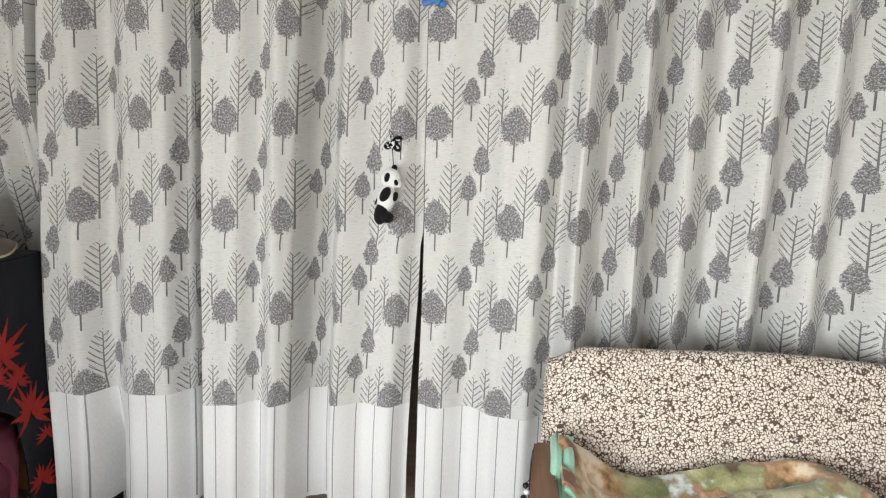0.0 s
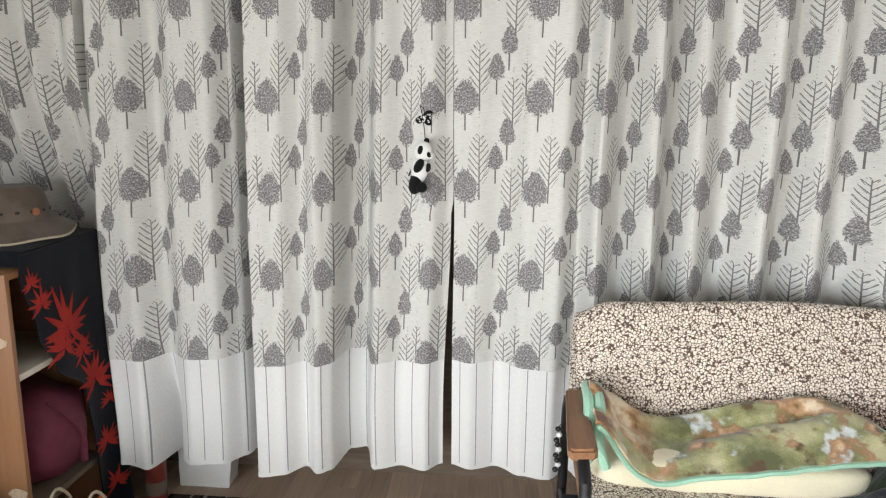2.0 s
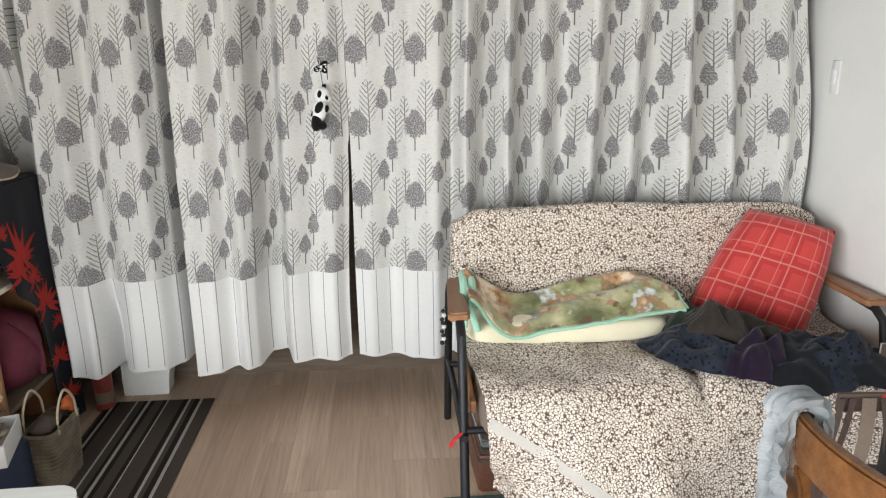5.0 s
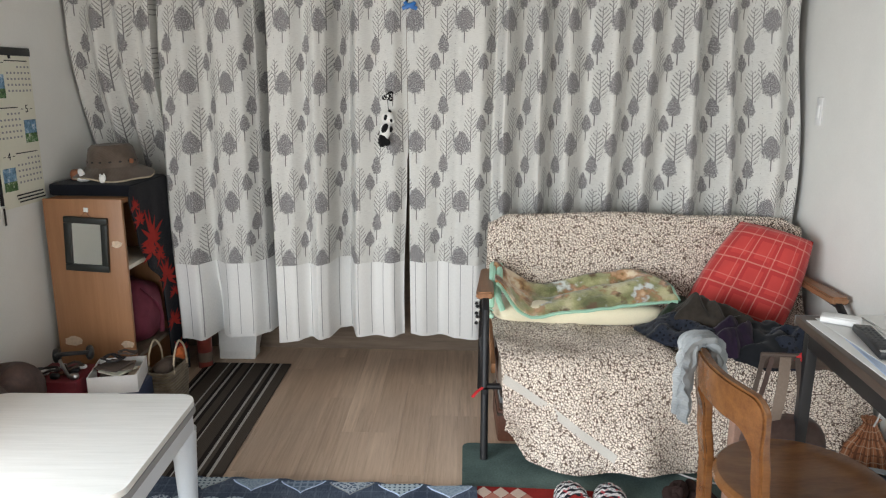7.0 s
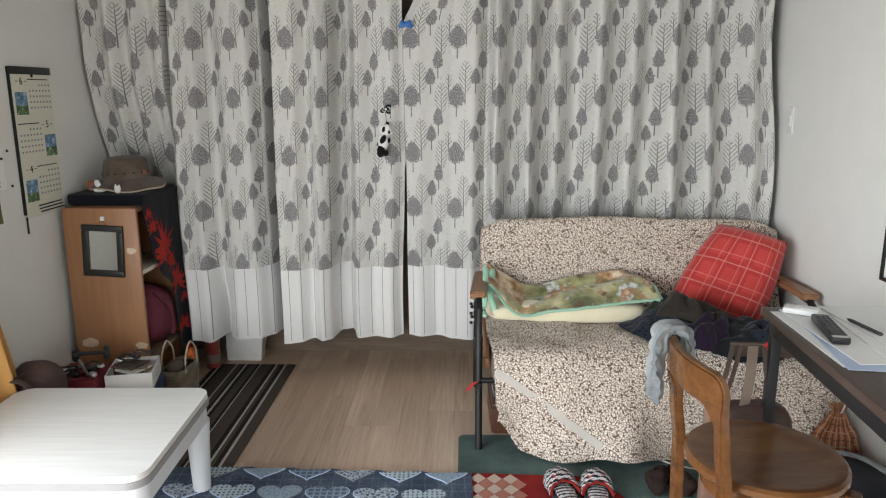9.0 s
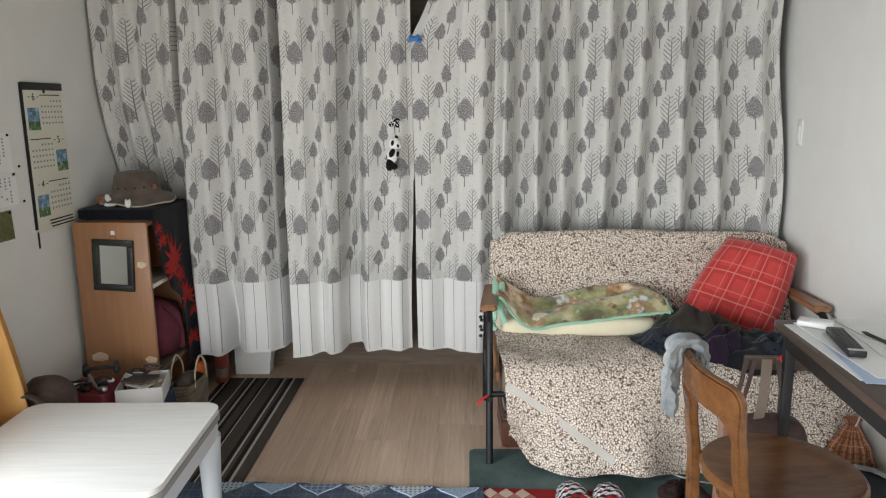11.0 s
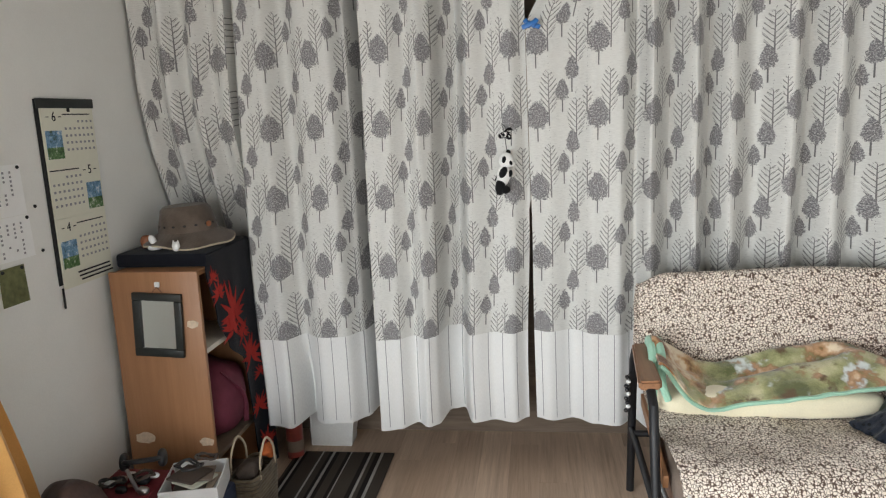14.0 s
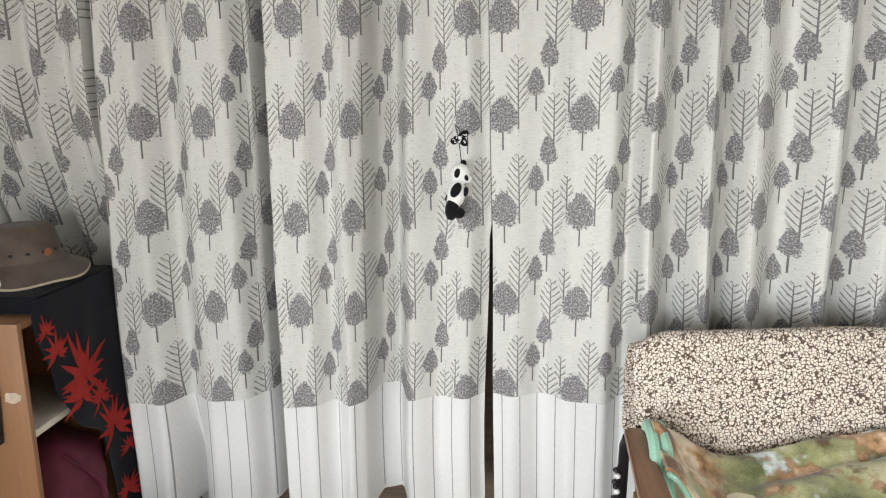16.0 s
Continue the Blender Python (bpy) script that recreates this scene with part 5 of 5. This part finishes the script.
for k, (x, y, turn) in enumerate(((0.530, 0.982, 11), (0.650, 0.975, -3))):
    slip = thing("slipper", "knitted slipper striped black and white with red rim", "slipper", pose(x, y, 0.0165, 0, 0, turn), "pair of slippers")
    part("sole", slab([(0.045 * math.cos(a) * (1 + 0.1 * math.sin(a)), 0.115 * math.sin(a) - 0.05) for a in np.linspace(0, 2 * math.pi, 25)[:-1]], 0, 0.010), M["navy_cloth"], slip)
    def upper(a, t):
        y0 = -0.062 + 0.125 * t + 0.035 * math.sin(math.pi * a) * (1 - t)
        w = 0.049 * math.sqrt(max(0.02, 1 - (max(0.0, y0) / 0.066) ** 2))
        h = (0.030 + 0.016 * math.sin(math.pi * t)) * math.sqrt(max(0.05, 1 - (max(0.0, y0) / 0.066) ** 3))
        th = math.pi * a
        return Vector((w * math.cos(th), y0, 0.010 + h * math.sin(th) + 0.003 * math.sin(9 * th + 20 * t)))

    part("upper", sheet(22, 14, upper, None, None, 0.006), M["fair_isle"], slip, "knitted upper with wavy black and white stripes")
    part("rim", sweep([upper(a, 0.0) for a in np.linspace(0, 1, 13)], 0.006, 6, 1, None, False, (0, 1, 0)), M["redmat"], slip)
    part("lining", moved(lump(0.034, 0.075, 0.010, 2.3, 18, 10), pose(0, -0.05, 0.014)), M["fair_isle"], slip)

# ---------------------------------------------------------------- chair with a knitted scarf
CHAIR = pose(0.965, 0.415, 0, 0, 0, 5) @ Matrix.Diagonal((1.03, 1.0, 1.05, 1))
chair = thing("wooden_chair", "honey-brown bentwood chair with a round seat", "chair", CHAIR)
seat = lathe([(0.165, 0.372), (0.190, 0.376), (0.201, 0.386), (0.200, 0.398), (0.192, 0.405), (0.178, 0.406), (0.150, 0.401), (0.10, 0.397), (0.004, 0.396)], 48)
part("seat", moved(seat, pose(-0.018, 0.004, 0.028) @ Matrix.Diagonal((0.92, 0.96, 1, 1))), M["chairwood"], chair, "worn round seat with a dished middle")
part("apron", lathe([(0.150, 0.350), (0.160, 0.350), (0.162, 0.399), (0.150, 0.3995)], 40), M["chairwood"], chair)
for y in (0.135, -0.135):
    part("front_leg", sweep([(0.122, y * 0.98, 0.399), (0.135, y * 1.03, 0.18), (0.145, y * 1.08, 0.002)], [0.019, 0.016, 0.013], 12, 1.0, None, False, (1, 0, 0)), M["chairwood"], chair)


def arch(half, crown, corner, foot=0.002, steps=9):
    """Half of an upside-down U in (y, z), from the foot to the middle of the top."""
    pts = [(half, foot + (crown - corner - foot) * k / 12) for k in range(13)]
    pts += [(half - corner + corner * math.cos(a), crown - corner + corner * math.sin(a)) for a in np.linspace(0, math.pi / 2, steps)[1:]]
    return pts + [((half - corner) * (1 - k / 8), crown) for k in range(1, 9)]


OUTER, INNER = arch(0.158, 0.690, 0.040), arch(0.115, 0.610, 0.030)
STOPS = len(OUTER) - 1


def back_at(s, t):
    side, u = (-1, 2 * s * STOPS) if s < 0.5 else (1, (2 - 2 * s) * STOPS)
    k = min(int(u), STOPS - 1)
    f = u - k
    (ay, az), (by, bz) = [(p[k][0] * (1 - f) + p[k + 1][0] * f, p[k][1] * (1 - f) + p[k + 1][1] * f) for p in (INNER, OUTER)]
    y, z = ay + (by - ay) * t, az + (bz - az) * t
    x = interp(z, [(0, -0.165), (0.2, -0.160), (0.40, -0.165), (0.53, -0.180), (0.60, -0.189), (0.70, -0.192)])
    x -= 0.030 * max(0.0, 1 - (y / 0.158) ** 2) * smooth01((z - 0.56) / 0.06)
    return Vector((x, side * y, z))


wood = sheet(4 * STOPS, 6, back_at)
thicken(wood, 0.023)
bmesh.ops.recalc_face_normals(wood, faces=wood.faces[:])
bmesh.ops.bevel(wood, geom=[e for e in wood.edges if e.calc_face_angle(0) > 1.0], offset=0.005, segments=2, affect="EDGES")
part("back_frame", wood, M["chairwood"], chair, "bent back posts and curved top rail in one piece")
part("stretcher", sweep([(-0.16, -0.13, 0.17), (0.137, -0.14, 0.17)], 0.008, 8), M["chairwood"], chair)
part("stretcher", sweep([(-0.16, 0.13, 0.17), (0.137, 0.14, 0.17)], 0.008, 8), M["chairwood"], chair)


def scarf_at(s, t):
    d = -0.185 + 0.275 * t
    y = 0.088 + (0.050 + 0.018 * abs(t - 0.55)) * s + 0.010 * noise.noise(Vector((t * 5, s * 3, 1))) + 0.02 * math.sin(3 * t)
    if abs(d) < 0.026:
        x, z = d * 0.9, 0.688 + 0.014 * math.cos(d / 0.026 * 1.5)
    else:
        x, z = math.copysign(0.024 + 0.016 * (abs(d) - 0.026) / 0.2, d), 0.689 - (abs(d) - 0.026)
    wr = 0.011 * math.sin(s * 12 + 3 * t) + 0.010 * noise.noise(Vector((s * 9, t * 12, 3)))
    return Vector((-0.213 + x + wr * (1 if d > 0 else -1), y, z + wr * 0.3))


solo("knit_scarf", sheet(26, 70, scarf_at, None, None, 0.014), M["knit"], "grey knitted scarf hung over the chair back", "scarf", CHAIR)

# ---------------------------------------------------------------- desk and things on it
DESK = pose(1.066, 0.795, 0, 0, 0, -3.3) @ Matrix.Diagonal((0.965, 1, 1.067, 1))
desk = thing("desk", "dark walnut desk with black steel legs", "desk", DESK)
part("desktop", block(0, 0.50, -1.05, 0, 0.648, 0.670, 0.003), M["desktop"], desk)
part("edge_trim", block(0.001, 0.499, 0.0005, 0.005, 0.648, 0.6695, 0.001), M["table_edge"], desk)
for x in (0.035, 0.455):
    for y in (-0.035, -1.0):
        part("leg", block(x - 0.015, x + 0.015, y - 0.015, y + 0.015, 0.0, 0.6475, 0.003), M["black_metal"], desk)
part("side_rail", block(0.019, 0.051, -0.983, -0.052, 0.60, 0.64, 0.003), M["black_metal"], desk)
brace = part("brace", block(-0.085, 0.30, -0.018, -0.006, 0.532, 0.572, 0.003), M["railwood"], desk, "dark wooden bar tied across the leg")
part("ribbon", moved(lump(0.026, 0.016, 0.020, 2, 16, 10, 0.5, 2, 40), pose(0.033, -0.014, 0.552)), M["red"], brace, "red ribbon knot")
part("hook", sweep(spline([(0.21, -0.02, 0.532), (0.21, -0.03, 0.50), (0.215, -0.045, 0.49), (0.22, -0.05, 0.505)], 5), 0.004, 6), M["black_metal"], desk)

for k, (x, y, turn) in enumerate(((0.165, -0.25, 2), (0.19, -0.285, -4), (0.20, -0.235, 4), (0.30, -0.30, -2), (0.33, -0.20, 6), (0.31, -0.62, -5))):
    solo("paper_sheet", block(-0.148, 0.148, -0.21, 0.21, 0, 0.0012), M["paper"] if k != 1 else M["pale_blue"], "white paper sheets spread on the desk", "paper", DESK @ pose(x, y, 0.6702 + 0.0016 * k, 0, 0, turn), False, "", "papers on the desk")
pk = thing("white_pack", "small white packet on the desk corner", "packet", DESK @ pose(0.085, -0.075, 0.6768, 0, 0, -28))
pbody = part("body", block(-0.048, 0.048, -0.026, 0.026, 0, 0.016, 0.006), M["white_plastic"], pk)
part("flap", block(-0.015, 0.044, -0.021, 0.021, 0.016, 0.0172, 0.0005), M["paper"], pbody)
rem = thing("remote_control", "long black remote control lying on papers", "remote control", DESK @ pose(0.095, -0.225, 0.6768, 0, 0, -8) @ Matrix.Diagonal((0.92, 0.86, 1, 1)))
case_ = part("case", block(-0.024, 0.024, -0.125, 0.105, 0, 0.017, 0.004), M["remote"], rem)
part("end_plate", block(-0.023, 0.023, -0.124, -0.108, 0.017, 0.0176), M["steel"], rem)
for i in range(3):
    for j in range(9):
        part("button", block(-0.0165 + i * 0.0135, -0.0165 + i * 0.0135 + 0.007, -0.09 + j * 0.020, -0.09 + j * 0.020 + 0.007, 0.017, 0.0185, 0.001), M["button"], case_)
solo("pen", sweep([(0, -0.06, 0), (0, 0.055, 0), (0, 0.07, 0)], [0.0045, 0.0045, 0.001], 10, 1, None, False, (1, 0, 0)), M["button"], "dark grey ballpoint pen on the papers", "pen", DESK @ pose(0.20, -0.20, 0.6815, 0, 0, 12))
tube = thing("plastic_tube", "small clear tube with a blue cap", "tube", DESK @ pose(0.27, -0.24, 0.692, 0, 90, 60))
part("body", lathe([(0.015, 0), (0.016, 0.004), (0.016, 0.06), (0.012, 0.066)], 18), M["white_plastic"], tube)
part("cap", moved(lathe([(0.010, 0), (0.010, 0.022), (0.008, 0.024)], 16), pose(0, 0, 0.066)), M["photo_blue"], tube)

# bags under the desk
tote = thing("tote_bag", "taupe canvas tote bag hung by its straps from the desk bar", "bag", DESK @ pose(-0.01, 0.0, 0))
part("body", moved(lump(0.115, 0.05, 0.155, 4.0, 26, 16, 0.10, 3, 8), pose(0.02, 0.0, 0.245)), M["umber"], tote)
for a, b, w, m in ((-0.072, -0.108, 0.013, "dark_taupe"), (-0.048, -0.090, 0.013, "umber"), (-0.012, -0.022, 0.030, "taupe"), (0.020, 0.048, 0.016, "dark_taupe")):
    strap = sheet(3, 12, (lambda a, b, w: lambda s, t: Vector((a + (b - a) * t + w * (s - 0.5), -0.022 - 0.012 * math.sin(math.pi * t), 0.565 - 0.175 * t)))(a, b, w), None, None, 0.003)
    part("strap", strap, M[m], tote)
paper_bag = thing("paper_bag", "brown paper carrier bag leaning against the throw", "bag", DESK @ pose(-0.085, 0.075, 0.007, 0, 0, 8))
part("body", block(-0.03, 0.06, -0.02, 0.02, 0, 0.34, 0.006), M["rosy_leather"], paper_bag)
part("handle", sweep(spline([(-0.015, -0.022, 0.32), (-0.01, -0.024, 0.38), (0.03, -0.024, 0.38), (0.04, -0.022, 0.32)], 5), 0.003, 6), M["taupe"], paper_bag)
sack = thing("drawstring_bag", "brown tartan drawstring bag hanging under the desk", "bag", pose(1.490, 1.095, 0.075))
gather = bmesh.new()
rings = []
for j in range(13):
    u = j / 12
    r = interp(u, [(0, 0.060), (0.12, 0.088), (0.45, 0.066), (0.75, 0.034), (0.9, 0.016), (1, 0.028)])
    rings.append([gather.verts.new((r * (1 + 0.17 * math.sin(9 * th + 0.8 * math.sin(3 * th)) * (0.3 + u)) * math.cos(th), r * 0.8 * (1 + 0.17 * math.sin(9 * th + 0.8 * math.sin(3 * th)) * (0.3 + u)) * math.sin(th), 0.20 * u)) for th in np.linspace(0, 2 * math.pi, 37)[:-1]])
for a, b in zip(rings, rings[1:]):
    for k in range(36):
        gather.faces.new((a[k], a[(k + 1) % 36], b[(k + 1) % 36], b[k]))
gather.faces.new(rings[0][::-1])
gather.faces.new(rings[-1])
part("pouch", gather, M["tartan"], sack)
part("cord", sweep(spline([(0, -0.02, 0.18), (0.005, -0.03, 0.22), (0.0, -0.05, 0.30), (0.01, -0.10, 0.42)], 6), 0.003, 6), M["white_cord"], sack, "white cord")
solo("black_case", block(1.15, 1.545, 1.07, 1.17, 0.007, 0.10, 0.015), M["black_cloth"], "black flat case pushed under the sofa edge", "case")
solo("black_backpack", moved(lump(0.13, 0.17, 0.085, 3.0, 28, 14, 0.2, 5, 8), pose(0, 0, 0.085)), M["black_cloth"], "black backpack lying on the floor under the desk", "bag", pose(1.43, 0.80, 0.001, 0, 0, 12))
solo("grey_strap", sweep(spline([(1.28, 0.97, 0.10), (1.36, 0.95, 0.17), (1.46, 0.91, 0.185), (1.53, 0.81, 0.17)], 6), 0.016, 8, 0.25), M["knit"], "grey webbing strap across the black backpack", "strap")
for k, (x, y, turn) in enumerate(((0.867, 1.018, 65), (0.936, 1.011, 105))):
    sock = thing("wool_sock", "dark brown woollen sock with a pale stripe", "sock", pose(x, y, 0.007, 0, 0, turn), "pair of socks")
    part("foot", moved(lump(0.058, 0.032, 0.030, 2.4, 26, 14, 0.7, k + 2, 24), pose(0, 0, 0.027)), M["dark_sock"], sock)
    part("cuff", moved(lump(0.034, 0.030, 0.036, 2.4, 24, 14, 0.6, k + 5, 26), pose(-0.045, 0, 0.032)), M["dark_sock"], sock)
    part("band", moved(lathe([(0.027, 0), (0.0285, 0.004), (0.027, 0.008)], 18), pose(-0.025, 0, 0.028, 0, 90, 0)), M["paper"], sock)
solo("white_cable", sweep(spline([(0.902, 1.246, 0.0095), (0.929, 1.184, 0.0095), (0.996, 1.140, 0.0095), (1.104, 1.104, 0.0095), (1.267, 1.046, 0.0095), (1.433, 0.988, 0.0095)], 8), 0.003, 8), M["white_cord"], "white power cable lying on the carpet", "cable")

# ---------------------------------------------------------------- on the walls
ONWEST = Matrix(((0, 0, 1, X0 + 0.002), (1, 0, 0, 0), (0, 1, 0, 0), (0, 0, 0, 1)))
ONEAST = Matrix(((0, 0, -1, X1 - 0.002), (-1, 0, 0, 0), (0, 1, 0, 0), (0, 0, 0, 1)))


def lettering(name, text, size, at, parent, mat, thick=0.0004):
    data = bpy.data.curves.new(name, "FONT")
    data.body, data.size, data.extrude = text, size, thick
    data.align_x = "CENTER"
    tmp = new(name, data)
    me = bpy.data.meshes.new_from_object(tmp.evaluated_get(bpy.context.evaluated_depsgraph_get()))
    bpy.data.objects.remove(tmp)
    me.materials.clear()
    me.materials.append(mat)
    ob = new(name, me)
    ob.parent = parent
    ob.matrix_local = pose(*at)
    return ob


def bars(cells, w, h, z):
    b = bmesh.new()
    for x, y in cells:
        b = block(x - w / 2, x + w / 2, y - h / 2, y + h / 2, z, z + 0.0004, 0, b)
    return b


CAL_Y, CAL_Z, CAL_W, CAL_H = 1.402, 0.845, 0.302, 0.622
cal = thing("wall_calendar", "long three-month wall calendar with small photos", "calendar", ONWEST @ pose(CAL_Y, CAL_Z, 0) @ Matrix.Diagonal((0.868, 0.894, 1, 1)))
# dark sheet behind the pages, reaching past them on the left
part("backing", block(-0.006, CAL_W - 0.012, 0.03, CAL_H + 0.022, 0.0, 0.0025, 0.0), M["ink"], cal, "dark sheet behind the pages, showing at the left edge")
part("sheet", moved(sheet(8, 24, lambda s, t: Vector((0.010 + (CAL_W - 0.013) * s, 0.012 + (CAL_H - 0.02) * t, 0.0045 + 0.014 * s * max(0, 0.25 - t)))), pose(0, 0, 0)), M["cream_paper"], cal)
third = (CAL_H - 0.07) / 3
for k, (digit, photo, right) in enumerate((("4", "photo_blue", False), ("5", "photo_blue", True), ("6", "photo_blue", False))):
    y0 = 0.068 + third * k
    px = 0.205 if right else 0.022
    gx = 0.018 if right else 0.120
    page = part("month_page", block(0.012, CAL_W - 0.006, y0 + 0.003, y0 + third - 0.003, 0.0052, 0.0075), M["cream_paper"], cal)
    lettering("month_number", digit, 0.044, (0.235 if right else 0.075, y0 + third - 0.048, 0.008), page, M["ink"], 0.0004)
    part("month_dash", bars([((0.235 if right else 0.075) + d, y0 + third - 0.034) for d in (-0.032, 0.032)], 0.016, 0.003, 0.0078), M["ink"], page)
    part("rule", bars([(gx + 0.078, y0 + third - 0.026)], 0.155, 0.004, 0.0078), M["ink"], page)
    part("photo", block(px, px + 0.085, y0 + 0.012, y0 + 0.105, 0.0075, 0.008), M[photo], page, "small landscape photo")
    part("photo_meadow", block(px, px + 0.085, y0 + 0.012, y0 + 0.05, 0.0081, 0.0084), M["photo_green"], page)
    part("date_bars", bars([(gx + 0.012 + 0.0245 * i, y0 + third - 0.050 - 0.0235 * j) for i in range(7) for j in range(5) if (i, j) not in ((0, 0), (1, 0), (2, 0))], 0.011, 0.008, 0.0078), M["grey_ink"], page)
part("footer_bars", bars([(0.185, 0.058), (0.19, 0.044), (0.20, 0.030)], 0.19, 0.006, 0.0095), M["ink"], cal)
part("top_holder", block(-0.006, CAL_W, CAL_H - 0.008, CAL_H + 0.024, 0.005, 0.011, 0.002), M["frame_black"], cal, "black top strip")
part("hanger", block(0.143, 0.157, CAL_H - 0.02, CAL_H - 0.006, 0.0112, 0.014, 0.001), M["ink"], cal)
part("bottom_tail", block(0.0, 0.008, -0.05, 0.02, 0.003, 0.006), M["ink"], cal)


def pinned(name, label, category, y, z, w, h, mat, rows):
    ob = thing(name, label, category, ONWEST @ pose(y, z, 0))
    part("paper", moved(sheet(6, 6, lambda s, t: Vector((w * s, h * t, 0.0015 + 0.004 * s * (1 - t)))), pose(0, 0, 0)), mat, ob)
    rng = random.Random(int(z * 100))
    if rows:
        part("text_bars", bars([(0.02 + 0.026 * i, h - 0.02 - 0.012 * j) for i in range(int((w - 0.02) / 0.026)) for j in range(rows) if rng.random() < 0.7], 0.007, 0.006, 0.0062), M["grey_ink"], ob)
    for x in (0.012, w - 0.012):
        part("pin", moved(lathe([(0.005, 0), (0.005, 0.003), (0.002, 0.006)], 10), pose(x, h - 0.008, 0.003)), M["ink"], ob)
    return ob


pinned("pinned_letter", "white handwritten sheet pinned to the wall", "paper", 1.185, 1.105, 0.118, 0.138, M["paper"], 8)
pinned("pinned_letter", "white handwritten sheet pinned to the wall", "paper", 1.172, 0.985, 0.140, 0.118, M["paper"], 8)
pinned("pinned_photo", "small mossy green photo pinned to the wall", "photo", 1.166, 0.866, 0.098, 0.104, M["photo_moss"], 0)
for y, z in ((1.345, 1.12), (1.351, 0.991)):
    solo("push_pin", lathe([(0.005, 0), (0.005, 0.003), (0.002, 0.006)], 10), M["ink"], "black push pin in the wall", "pin", ONWEST @ pose(y, z, -0.002), True, "", "pins on the wall")
sw = thing("wall_switch", "slim white switch plate on the wall", "switch", ONEAST @ pose(-1.853, 1.208, -0.002))
part("plate", block(-0.022, 0.022, -0.055, 0.055, 0, 0.007, 0.003), M["white_plastic"], sw)
part("rocker", block(-0.010, 0.010, -0.025, 0.025, 0.007, 0.010, 0.001), M["paper"], sw)
chart = thing("framed_chart", "white planner sheet in a black frame", "wall chart", ONEAST @ pose(-1.078, 0.726, -0.002))
part("sheet", block(0.012, 0.40, 0.012, 0.55, 0.002, 0.006), M["paper"], chart)
for x0, x1, y0, y1 in ((0, 0.0115, 0, 0.562), (0.4005, 0.412, 0, 0.562), (0.012, 0.40, 0, 0.0115), (0.012, 0.40, 0.5505, 0.562)):
    part("frame_bar", block(x0, x1, y0, y1, 0, 0.014, 0.002), M["frame_black"], chart)
part("text_bars", bars([(0.03 + 0.03 * i, 0.04 + 0.04 * j) for i in range(3) for j in range(6)], 0.012, 0.010, 0.0062), M["grey_ink"], chart)

# ---------------------------------------------------------------- floor boards
floor = bpy.data.objects["floor"]
rng = random.Random(5)
STRIP = 0.112
shapes = {}
count = 0
x = X0 - 0.05
while x < X1 - 0.02:
    y = -0.35 - rng.choice((0.0, 0.3, 0.6))
    while y < 2.36 and count < 300:
        n = rng.choice((0.6, 0.75, 0.9))
        end = min(y + n, 2.42)
        key = round(end - y, 3)
        if key > 0.05:
            if key not in shapes:
                shapes[key] = to_mesh("plank", block(0.0002, STRIP - 0.0002, 0.0002, key - 0.0002, -0.006, 0.0, 0.0004, None, 1), M["plank"], False)
            ob = new("plank", shapes[key])
            ob.parent = floor
            ob.location = (x, y, 0)
            count += 1
        y = end
    x += STRIP
